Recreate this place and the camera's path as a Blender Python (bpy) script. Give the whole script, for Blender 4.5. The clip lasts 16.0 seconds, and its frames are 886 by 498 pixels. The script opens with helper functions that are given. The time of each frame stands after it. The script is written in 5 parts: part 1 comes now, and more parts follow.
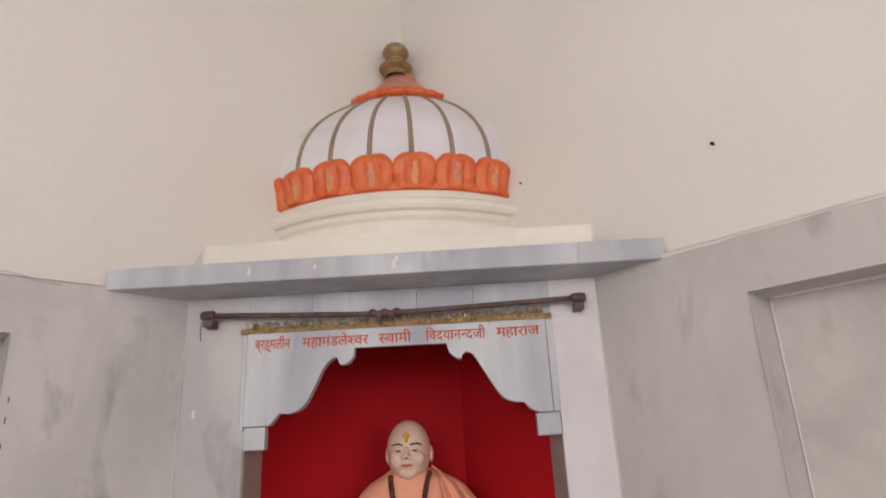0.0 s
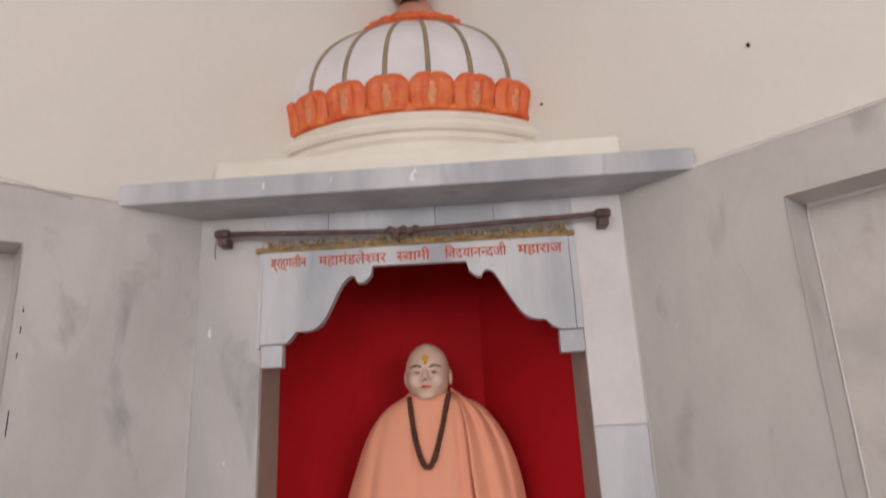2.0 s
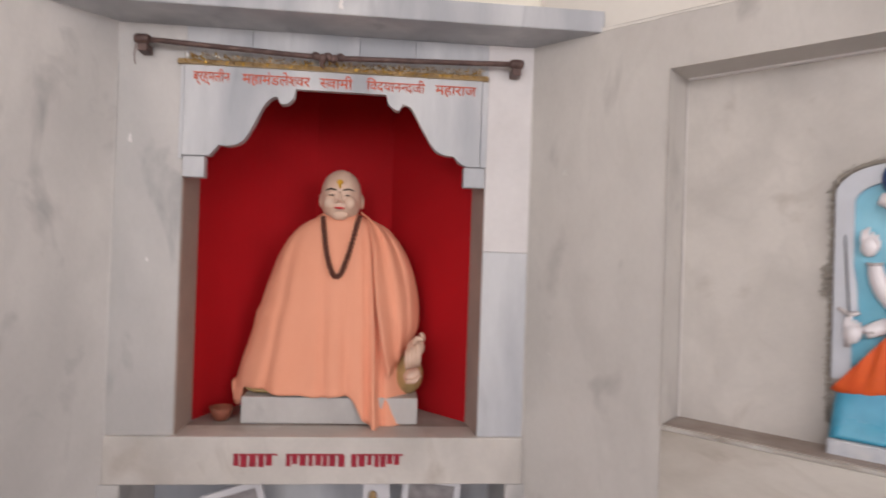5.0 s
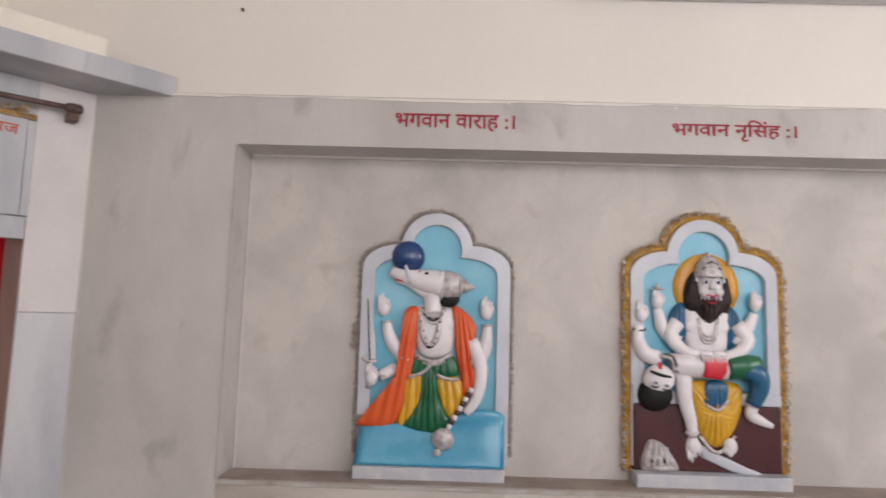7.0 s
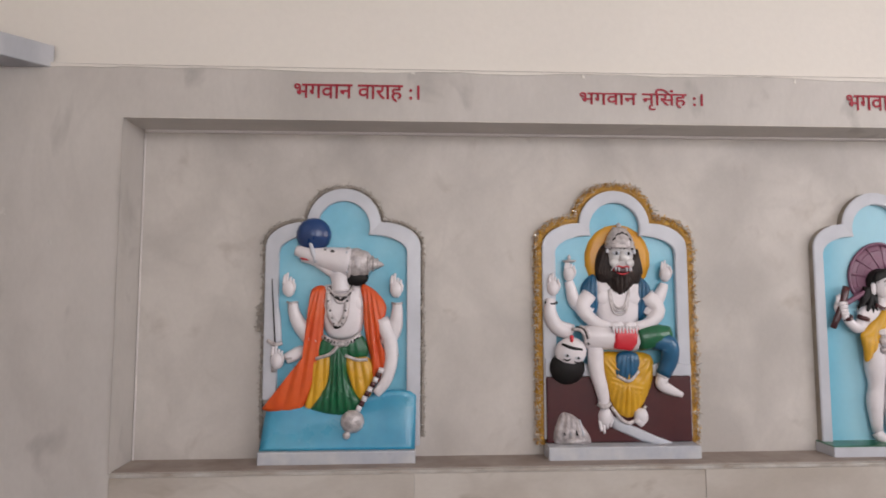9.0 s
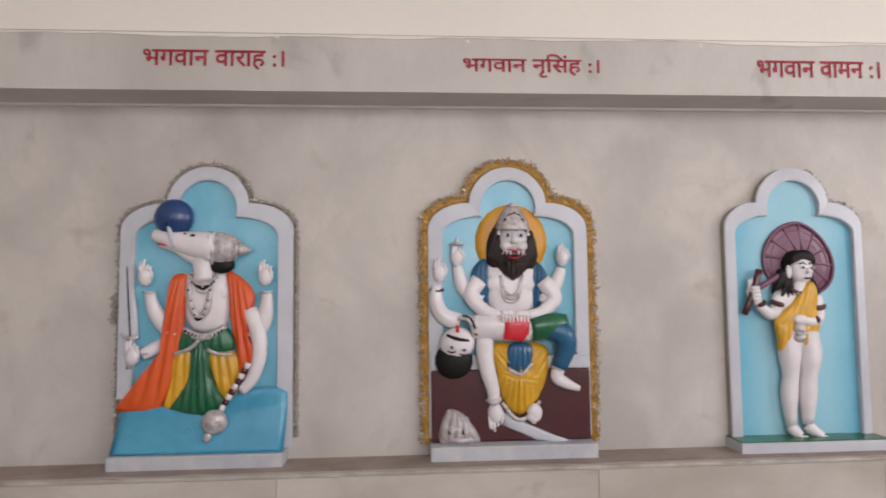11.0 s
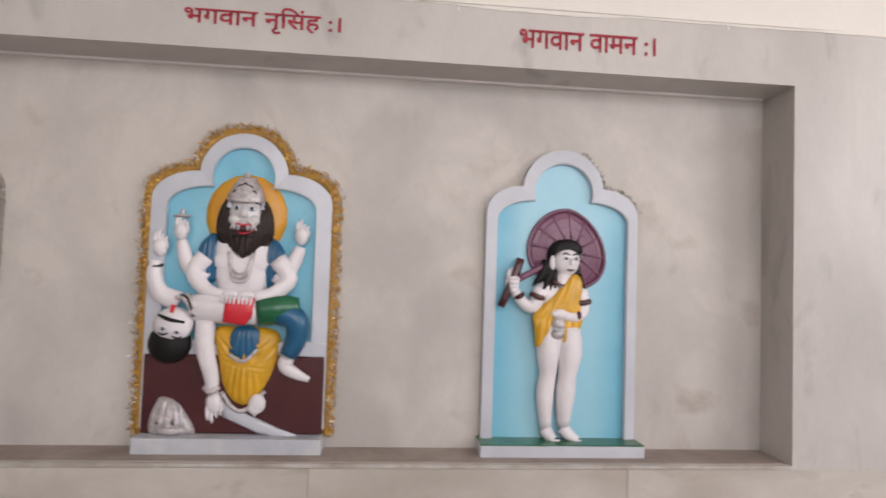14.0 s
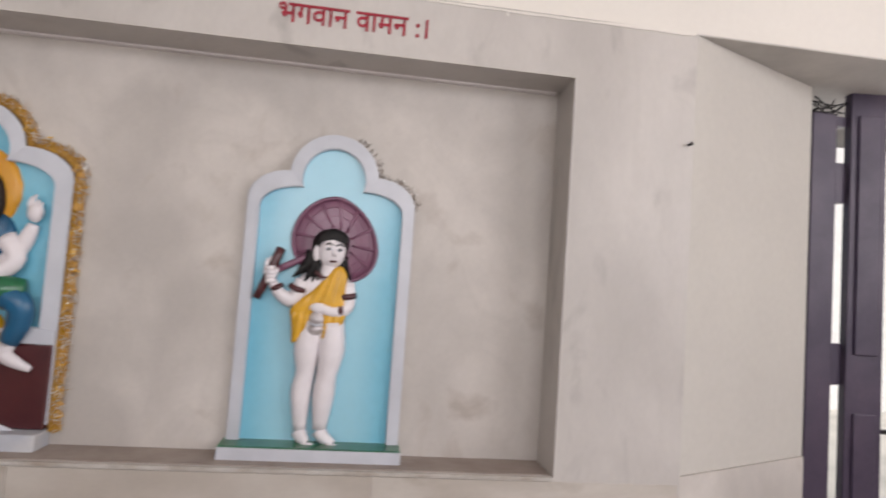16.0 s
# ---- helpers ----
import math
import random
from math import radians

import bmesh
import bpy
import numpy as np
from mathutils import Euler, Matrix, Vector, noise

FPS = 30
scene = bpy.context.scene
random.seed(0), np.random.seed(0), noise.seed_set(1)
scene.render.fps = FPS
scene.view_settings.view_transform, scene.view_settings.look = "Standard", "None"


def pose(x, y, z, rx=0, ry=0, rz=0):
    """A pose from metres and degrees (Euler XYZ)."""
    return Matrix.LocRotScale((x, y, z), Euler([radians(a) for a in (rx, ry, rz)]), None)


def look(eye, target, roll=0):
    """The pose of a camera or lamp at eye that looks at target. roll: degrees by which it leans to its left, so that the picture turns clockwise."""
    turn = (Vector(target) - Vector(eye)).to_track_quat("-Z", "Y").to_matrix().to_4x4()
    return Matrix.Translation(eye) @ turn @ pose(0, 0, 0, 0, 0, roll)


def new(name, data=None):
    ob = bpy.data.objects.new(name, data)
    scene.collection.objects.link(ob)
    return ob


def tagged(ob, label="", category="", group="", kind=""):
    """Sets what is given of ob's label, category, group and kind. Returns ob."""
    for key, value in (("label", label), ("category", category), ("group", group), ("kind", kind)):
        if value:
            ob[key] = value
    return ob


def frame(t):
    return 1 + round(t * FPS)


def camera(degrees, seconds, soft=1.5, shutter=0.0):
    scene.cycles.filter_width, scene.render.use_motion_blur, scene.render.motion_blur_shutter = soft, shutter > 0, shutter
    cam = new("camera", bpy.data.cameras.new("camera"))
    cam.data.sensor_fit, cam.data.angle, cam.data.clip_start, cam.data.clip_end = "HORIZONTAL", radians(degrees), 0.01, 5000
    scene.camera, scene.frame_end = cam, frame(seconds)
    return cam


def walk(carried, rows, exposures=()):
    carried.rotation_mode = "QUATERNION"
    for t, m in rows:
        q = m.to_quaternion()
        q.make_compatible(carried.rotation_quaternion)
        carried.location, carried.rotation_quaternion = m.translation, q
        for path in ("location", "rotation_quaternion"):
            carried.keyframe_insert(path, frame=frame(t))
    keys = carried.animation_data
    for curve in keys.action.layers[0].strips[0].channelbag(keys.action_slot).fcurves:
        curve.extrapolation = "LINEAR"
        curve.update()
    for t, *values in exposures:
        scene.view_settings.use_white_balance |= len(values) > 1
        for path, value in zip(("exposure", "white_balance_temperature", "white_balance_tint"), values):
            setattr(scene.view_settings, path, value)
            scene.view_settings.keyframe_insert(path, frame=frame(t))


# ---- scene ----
cam = camera(72.8, 16.0, soft=1.8, shutter=0.6)
PATH = [
    (0, (0.644, -1.784, 1.717), (-0.746, -0.491, 2.345), -2.8),
    (0.5, (0.632, -1.79, 1.712), (-0.752, -0.524, 2.405), -3.0),
    (1, (0.597, -1.762, 1.664), (-0.794, -0.505, 2.362), -2.9),
    (1.5, (0.562, -1.754, 1.617), (-0.846, -0.485, 2.254), -2.8),
    (2, (0.538, -1.734, 1.566), (-0.903, -0.453, 2.098), -2.6),
    (2.5, (0.499, -1.73, 1.501), (-0.966, -0.424, 1.883), -2.2),
    (3, (0.484, -1.719, 1.46), (-1.002, -0.401, 1.69), -1.5),
    (3.2, (0.477, -1.726, 1.445), (-1.014, -0.405, 1.622), -1.2),
    (5.3, (0.693, -1.902, 1.51), (-0.474, -0.278, 1.497), 4.4),
    (5.5, (0.698, -1.921, 1.514), (-0.258, -0.165, 1.563), 5.0),
    (6, (0.693, -1.969, 1.513), (0.199, -0.04, 1.707), 5.4),
    (6.5, (0.719, -1.983, 1.528), (0.485, -0.01, 1.758), 3.5),
    (7, (0.74, -1.994, 1.546), (0.711, -0.005, 1.758), 1.6),
    (7.5, (0.811, -1.985, 1.557), (0.854, 0.005, 1.751), 0.8),
    (8, (0.845, -1.972, 1.541), (0.937, 0.017, 1.728), 0.5),
    (10.3, (1.164, -1.815, 1.513), (1.259, 0.178, 1.652), -0.4),
    (10.5, (1.215, -1.792, 1.509), (1.312, 0.201, 1.65), -0.4),
    (11, (1.297, -1.771, 1.514), (1.424, 0.22, 1.644), -0.6),
    (11.5, (1.444, -1.752, 1.533), (1.585, 0.239, 1.649), -0.5),
    (12, (1.577, -1.755, 1.524), (1.723, 0.236, 1.642), -0.4),
    (12.5, (1.681, -1.753, 1.516), (1.839, 0.238, 1.629), -0.1),
    (13, (1.801, -1.699, 1.487), (1.979, 0.291, 1.586), 0.2),
    (13.5, (1.901, -1.659, 1.487), (2.087, 0.33, 1.578), 1.2),
    (14, (2.049, -1.656, 1.503), (2.231, 0.334, 1.594), 1.9),
    (14.5, (2.2, -1.67, 1.507), (2.385, 0.319, 1.598), 2.6),
    (15, (2.348, -1.673, 1.48), (2.538, 0.315, 1.584), 3.0),
    (15.5, (2.51, -1.624, 1.463), (2.712, 0.362, 1.573), 3.5),
    (16, (2.676, -1.61, 1.478), (2.933, 0.369, 1.612), 4.0),
]
EXPOSURE = [(0, -0.04), (0.5, -0.02), (1.5, -0.07), (2.4, -0.06), (3.2, 0.14), (5.3, 0.16), (6, 0.02), (7, -0.11), (8, -0.23), (11, -0.22), (14, -0.17), (15, -0.13), (15.5, -0.26), (16, -0.25)]
walk(cam, [(t, look(eye, target, roll)) for t, eye, target, roll in PATH], EXPOSURE)

# ---- light ----
world = bpy.data.worlds.new("world")
scene.world = world
world.use_nodes = True
wn = world.node_tree.nodes
sky = wn.new("ShaderNodeTexSky")
sky.sky_type, sky.sun_disc = "NISHITA", False
sky.sun_elevation, sky.sun_rotation = radians(52), radians(180)
world.node_tree.links.new(sky.outputs[0], wn["Background"].inputs[0])
wn["Background"].inputs[1].default_value = 0.12

sun = new("sun", bpy.data.lights.new("sun", "SUN"))
sun.data.energy, sun.data.angle, sun.data.color = 5.0, radians(0.5), (1.0, 0.95, 0.88)
sun.matrix_world = look((3, -5, 8), (3, -5 + 3, 8 - 3.84))


def window_light(name, m, w, h, watts, color):
    lamp = new(name, bpy.data.lights.new(name, "AREA"))
    lamp.data.shape, lamp.data.size, lamp.data.size_y = "RECTANGLE", w, h
    lamp.data.energy, lamp.data.color = watts, color
    lamp.matrix_world = m
    return lamp


DAY = (1.0, 0.95, 0.99)
for bx, watts in ((-0.2, 15), (2.2, 62), (4.4, 46)):
    window_light("daylight_window", look((bx, -5.2, 2.55), (bx, 0, 2.2)), 1.6, 2.0, watts, DAY)
window_light("daylight_side", look((6.05, -2.6, 2.3), (0, -1.9, 1.9)), 2.2, 1.6, 80, DAY)
window_light("daylight_bay", look((4.95, 0.62, 1.25), (3.6, -2.2, 1.2)), 1.0, 1.9, 8, (1.0, 0.95, 0.95))


# ---- materials ----
def mat(name, color, rough=0.6, var=0.12, scale=6.0, grain=60.0, bump=0.15, metal=0.0, tint=None, coat=0.0, spec=0.5):
    """A surface with broad stains and fine grain; tint: the colour of the stains."""
    m = bpy.data.materials.new(name)
    m.use_nodes = True
    nt = m.node_tree
    b = nt.nodes["Principled BSDF"]
    b.inputs["Roughness"].default_value, b.inputs["Metallic"].default_value = rough, metal
    b.inputs["Coat Weight"].default_value, b.inputs["Specular IOR Level"].default_value = coat, spec
    co = nt.nodes.new("ShaderNodeTexCoord")
    big, fine = nt.nodes.new("ShaderNodeTexNoise"), nt.nodes.new("ShaderNodeTexNoise")
    for n, s, d in ((big, scale, 5), (fine, grain, 3)):
        n.inputs["Scale"].default_value, n.inputs["Detail"].default_value = s, d
        nt.links.new(co.outputs["Object"], n.inputs["Vector"])
    ramp = nt.nodes.new("ShaderNodeValToRGB")
    t = tint or tuple(c * (1 - var * 2) for c in color)
    ramp.color_ramp.elements[0].position, ramp.color_ramp.elements[1].position = 0.32, 0.62
    ramp.color_ramp.elements[0].color, ramp.color_ramp.elements[1].color = (*t, 1), (*color, 1)
    nt.links.new(big.outputs["Fac"], ramp.inputs["Fac"])
    mix = nt.nodes.new("ShaderNodeMix")
    mix.data_type, mix.blend_type = "RGBA", "MULTIPLY"
    mix.inputs["Factor"].default_value = var
    nt.links.new(ramp.outputs["Color"], mix.inputs["A"])
    nt.links.new(fine.outputs["Fac"], mix.inputs["B"])
    nt.links.new(mix.outputs["Result"], b.inputs["Base Color"])
    rr = nt.nodes.new("ShaderNodeMapRange")
    rr.inputs["To Min"].default_value, rr.inputs["To Max"].default_value = max(rough - 0.08, 0.02), min(rough + 0.1, 1)
    nt.links.new(big.outputs["Fac"], rr.inputs["Value"])
    nt.links.new(rr.outputs["Result"], b.inputs["Roughness"])
    if bump:
        bp = nt.nodes.new("ShaderNodeBump")
        bp.inputs["Strength"].default_value, bp.inputs["Distance"].default_value = bump, 0.004
        nt.links.new(fine.outputs["Fac"], bp.inputs["Height"])
        nt.links.new(bp.outputs["Normal"], b.inputs["Normal"])
    return m


def marble(name, base, vein, smudge, rough=0.35, stretch=(1, 1, 0.5), amount=0.5, scale=1.3):
    """Polished stone with cloudy patches, soft streaks and scattered grey smudges."""
    m = bpy.data.materials.new(name)
    m.use_nodes = True
    nt = m.node_tree
    N, L = nt.nodes.new, nt.links.new
    b = nt.nodes["Principled BSDF"]
    co, mp, oi = N("ShaderNodeTexCoord"), N("ShaderNodeMapping"), N("ShaderNodeObjectInfo")
    L(co.outputs["Object"], mp.inputs["Vector"])
    mp.inputs["Scale"].default_value = stretch
    mp.inputs["Rotation"].default_value = (0.0, radians(25), 0.2)
    shift = N("ShaderNodeVectorMath")
    shift.operation = "SCALE"
    shift.inputs[0].default_value = (7.0, 3.0, 5.0)
    L(oi.outputs["Random"], shift.inputs["Scale"])
    L(shift.outputs[0], mp.inputs["Location"])
    cloud, streak, spots, fine = (N("ShaderNodeTexNoise") for _ in range(4))
    for n, s, d, w in ((cloud, scale, 4, 0.3), (streak, scale * 1.6, 3, 0.8), (spots, 6.0, 4, 0.6), (fine, 90, 4, 0.0)):
        n.inputs["Scale"].default_value, n.inputs["Detail"].default_value, n.inputs["Distortion"].default_value = s, d, w
        L(mp.outputs["Vector"], n.inputs["Vector"])
    r1, r2, r3 = (N("ShaderNodeValToRGB") for _ in range(3))
    r1.color_ramp.elements[0].position, r1.color_ramp.elements[1].position = 0.36, 0.60
    r1.color_ramp.elements[0].color, r1.color_ramp.elements[1].color = (*vein, 1), (*base, 1)
    L(cloud.outputs["Fac"], r1.inputs["Fac"])
    r2.color_ramp.elements[0].position, r2.color_ramp.elements[1].position = 0.42, 0.5
    r2.color_ramp.elements.new(0.58)
    for e, v in zip(r2.color_ramp.elements, (0, 1, 0)):
        e.color = (v, v, v, 1)
    L(streak.outputs["Fac"], r2.inputs["Fac"])
    r3.color_ramp.elements[0].position, r3.color_ramp.elements[1].position = 0.60, 0.76
    L(spots.outputs["Fac"], r3.inputs["Fac"])
    m1, m2, m3 = (N("ShaderNodeMix") for _ in range(3))
    for x in (m1, m2, m3):
        x.data_type = "RGBA"
    k1, k2 = N("ShaderNodeMath"), N("ShaderNodeMath")
    for k, src, f in ((k1, r2, amount * 0.35), (k2, r3, amount)):
        k.operation = "MULTIPLY"
        k.inputs[1].default_value = f
        L(src.outputs["Color"], k.inputs[0])
    L(r1.outputs["Color"], m1.inputs["A"])
    m1.inputs["B"].default_value = (*vein, 1)
    L(k1.outputs[0], m1.inputs["Factor"])
    L(m1.outputs["Result"], m2.inputs["A"])
    m2.inputs["B"].default_value = (*smudge, 1)
    L(k2.outputs[0], m2.inputs["Factor"])
    m3.blend_type = "MULTIPLY"
    m3.inputs["Factor"].default_value = 0.10
    L(m2.outputs["Result"], m3.inputs["A"])
    L(fine.outputs["Fac"], m3.inputs["B"])
    L(m3.outputs["Result"], b.inputs["Base Color"])
    rr = N("ShaderNodeMapRange")
    rr.inputs["To Min"].default_value, rr.inputs["To Max"].default_value = rough - 0.05, rough + 0.2
    L(cloud.outputs["Fac"], rr.inputs["Value"])
    L(rr.outputs["Result"], b.inputs["Roughness"])
    bp = N("ShaderNodeBump")
    bp.inputs["Strength"].default_value, bp.inputs["Distance"].default_value = 0.08, 0.003
    L(spots.outputs["Fac"], bp.inputs["Height"])
    L(bp.outputs["Normal"], b.inputs["Normal"])
    return m


M = {
    "cream": mat("cream_wall_paint", (0.80, 0.76, 0.70), 0.75, 0.06, 1.2, 45, 0.12, tint=(0.76, 0.72, 0.665)),
    "cream_trim": mat("cream_trim_paint", (0.84, 0.79, 0.69), 0.55, 0.06, 4, 40, 0.12),
    "marble": marble("white_grey_marble", (0.61, 0.58, 0.555), (0.47, 0.45, 0.435), (0.27, 0.26, 0.26), amount=0.8, scale=2.2),
    "marble_face": marble("beige_grey_marble", (0.605, 0.57, 0.535), (0.49, 0.46, 0.43), (0.30, 0.28, 0.265), amount=0.7, scale=2.4),
    "marble_warm": marble("honed_warm_marble", (0.635, 0.59, 0.545), (0.485, 0.45, 0.415), (0.38, 0.325, 0.275), 0.42, (1, 1, 0.8), 0.65, 3.0),
    "marble_stained": marble("brown_stained_marble", (0.60, 0.555, 0.50), (0.45, 0.40, 0.345), (0.33, 0.27, 0.21), 0.45, (0.7, 1, 1.3), 0.8, 2.6),
    "worn_edge": mat("worn_stone_edge", (0.62, 0.585, 0.54), 0.6, 0.3, 9, 50, 0.3, tint=(0.40, 0.34, 0.28)),
    "marble_blue": marble("blue_grey_marble", (0.62, 0.62, 0.635), (0.40, 0.41, 0.44), (0.27, 0.28, 0.31), 0.35, (1.6, 1.6, 0.35), 0.5, 2.4),
    "whitewash": mat("whitewash_paint", (0.82, 0.78, 0.76), 0.6, 0.05, 8, 50, 0.15),
    "smeared_wash": mat("smeared_whitewash", (0.72, 0.685, 0.68), 0.6, 0.08, 5, 50, 0.15, tint=(0.64, 0.605, 0.60)),
    "red": mat("deep_red_paint", (0.50, 0.010, 0.016), 0.8, 0.08, 2.5, 70, 0.1, tint=(0.43, 0.008, 0.013), spec=0.15),
    "floor": marble("floor_stone", (0.36, 0.33, 0.31), (0.28, 0.26, 0.25), (0.3, 0.28, 0.26), 0.3),
    "dust": mat("dusty_niche_floor", (0.42, 0.36, 0.32), 0.8, 0.2, 6, 40, 0.2, tint=(0.30, 0.24, 0.21)),
    "border": mat("pale_grey_enamel", (0.60, 0.615, 0.665), 0.35, 0.06, 7, 60, 0.08, coat=0.15),
    "plinth": mat("grey_plinth_paint", (0.50, 0.52, 0.57), 0.5, 0.15, 14, 60, 0.15, tint=(0.62, 0.62, 0.63)),
    "skyblue": mat("sky_blue_enamel", (0.165, 0.50, 0.665), 0.3, 0.12, 4.5, 50, 0.05, tint=(0.27, 0.60, 0.735), coat=0.2),
    "water": mat("water_blue_enamel", (0.042, 0.31, 0.50), 0.28, 0.18, 6, 30, 0.15, tint=(0.085, 0.40, 0.58), coat=0.25),
    "skin": mat("white_enamel_skin", (0.84, 0.79, 0.81), 0.33, 0.06, 12, 60, 0.05, coat=0.2),
    "black": mat("black_enamel", (0.008, 0.007, 0.007), 0.5, 0.2, 20, 80, 0.3, tint=(0.014, 0.012, 0.012), spec=0.25),
    "silver": mat("tarnished_silver_paint", (0.68, 0.63, 0.63), 0.32, 0.2, 60, 160, 0.4, 0.25, tint=(0.40, 0.36, 0.36)),
    "orange": mat("orange_enamel", (0.78, 0.115, 0.018), 0.4, 0.15, 12, 60, 0.08, tint=(0.70, 0.075, 0.012), coat=0.15),
    "petal": mat("faded_orange_paint", (0.80, 0.175, 0.038), 0.42, 0.2, 16, 45, 0.2, tint=(0.72, 0.095, 0.016), coat=0.1),
    # paler orange that paints the highlight on each petal
    "petal_pale": mat("painted_petal_highlight", (0.82, 0.31, 0.14), 0.45, 0.15, 30, 60, 0.2),
    "yellow": mat("yellow_enamel", (0.78, 0.42, 0.02), 0.36, 0.12, 14, 60, 0.06, coat=0.2),
    "green": mat("green_enamel", (0.008, 0.115, 0.045), 0.32, 0.2, 14, 60, 0.06, tint=(0.012, 0.16, 0.06), coat=0.25),
    "blue": mat("royal_blue_enamel", (0.012, 0.055, 0.20), 0.28, 0.15, 10, 50, 0.05, coat=0.35),
    "teal": mat("peacock_blue_enamel", (0.012, 0.12, 0.25), 0.34, 0.15, 12, 50, 0.05, coat=0.25),
    "maroon": mat("maroon_enamel", (0.065, 0.010, 0.014), 0.3, 0.2, 8, 50, 0.06, tint=(0.085, 0.016, 0.018), coat=0.3),
    "crimson": mat("crimson_enamel", (0.72, 0.018, 0.035), 0.34, 0.1, 16, 60, 0.05, coat=0.2),
    "purple": mat("plum_enamel", (0.175, 0.062, 0.115), 0.36, 0.15, 10, 50, 0.1, tint=(0.225, 0.09, 0.15), coat=0.2),
    "halo": mat("ochre_yellow_enamel", (0.74, 0.36, 0.015), 0.4, 0.12, 10, 60, 0.06, tint=(0.66, 0.29, 0.012), coat=0.15),
    "hair": mat("brown_black_hair_paint", (0.022, 0.014, 0.012), 0.45, 0.2, 30, 90, 0.3, tint=(0.04, 0.026, 0.022), spec=0.3),
    "face_silver": mat("pale_silver_face_paint", (0.70, 0.68, 0.67), 0.34, 0.1, 14, 60, 0.08, 0.1, tint=(0.62, 0.60, 0.60)),
    "gold": mat("dull_gold_paint", (0.40, 0.26, 0.115), 0.4, 0.2, 20, 80, 0.15, 0.25),
    "rib": mat("brown_line_paint", (0.34, 0.25, 0.175), 0.55, 0.12, 20, 80, 0.1),
    "pearl": mat("pearl_white_paint", (0.78, 0.75, 0.77), 0.34, 0.06, 4, 50, 0.05, coat=0.15),
    "salmon": mat("salmon_paint", (0.66, 0.30, 0.22), 0.5, 0.1, 14, 60, 0.1),
    "ink": mat("crimson_sign_paint", (0.40, 0.010, 0.034), 0.5, 0.15, 40, 90, 0.05),
    "ink_orange": mat("orange_sign_paint", (0.68, 0.10, 0.035), 0.5, 0.15, 40, 90, 0.05),
    "robe": mat("peach_cotton_cloth", (0.92, 0.42, 0.275), 0.85, 0.06, 3, 260, 0.25, tint=(0.90, 0.395, 0.25), spec=0.2),
    "face": mat("cream_statue_paint", (0.78, 0.56, 0.43), 0.4, 0.08, 10, 60, 0.05, tint=(0.73, 0.50, 0.38), coat=0.1),
    "ochre": mat("ochre_statue_paint", (0.56, 0.38, 0.16), 0.45, 0.15, 12, 60, 0.1),
    "bead": mat("brown_seed_bead", (0.13, 0.034, 0.018), 0.55, 0.3, 60, 150, 0.6),
    "rod": mat("rusty_brown_rod", (0.11, 0.062, 0.055), 0.5, 0.4, 30, 120, 0.4, 0.2, tint=(0.20, 0.12, 0.10)),
    "tinsel_gold": mat("gold_foil", (0.92, 0.55, 0.06), 0.25, 0.3, 40, 200, 0.2, 0.45, tint=(0.70, 0.36, 0.03)),
    "tinsel_silver": mat("silver_foil", (0.85, 0.83, 0.80), 0.28, 0.3, 40, 200, 0.2, 0.45, tint=(0.60, 0.58, 0.55)),
    "tinsel_brown": mat("browned_foil_backing", (0.64, 0.35, 0.07), 0.45, 0.3, 50, 200, 0.3, 0.1, tint=(0.52, 0.29, 0.07)),
    "glue": mat("grey_glue_residue", (0.42, 0.37, 0.32), 0.8, 0.4, 60, 160, 0.5, tint=(0.45, 0.41, 0.36)),
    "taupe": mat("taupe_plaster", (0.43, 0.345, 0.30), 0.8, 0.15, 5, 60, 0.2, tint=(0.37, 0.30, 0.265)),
    # cream taken down: the shade beside the door is in this colour
    "reveal": mat("shade_toned_cream", (0.59, 0.56, 0.51), 0.75, 0.1, 2.0, 45, 0.15, tint=(0.55, 0.52, 0.475)),
    # brown for the outer sides of the relief borders
    "border_side": mat("brown_border_side", (0.33, 0.29, 0.23), 0.8, 0.2, 14, 60, 0.3, tint=(0.42, 0.39, 0.34)),
    "clay": mat("terracotta", (0.34, 0.105, 0.06), 0.75, 0.2, 20, 80, 0.3),
    "door": mat("dark_purple_door_paint", (0.045, 0.030, 0.062), 0.42, 0.25, 6, 60, 0.15, tint=(0.075, 0.052, 0.088)),
    "iron": mat("dark_iron", (0.03, 0.028, 0.027), 0.5, 0.4, 30, 90, 0.3, 0.5),
    "frame_white": mat("white_frame_lacquer", (0.72, 0.70, 0.72), 0.4, 0.06, 10, 60, 0.05),
    "paper": mat("grey_print", (0.36, 0.33, 0.33), 0.35, 0.3, 18, 60, 0.05, tint=(0.20, 0.18, 0.19)),
    "ground": mat("pale_courtyard_stone", (0.55, 0.52, 0.47), 0.8, 0.15, 0.8, 12, 0.3),
    "plaster": mat("loose_plaster_edge", (0.80, 0.77, 0.71), 0.8, 0.12, 30, 90, 0.4),
    # greyer than the cream walls; also on the cable and some splashes
    "soffit": mat("pale_warm_grey", (0.66, 0.63, 0.59), 0.8, 0.12, 4, 40, 0.2),
}


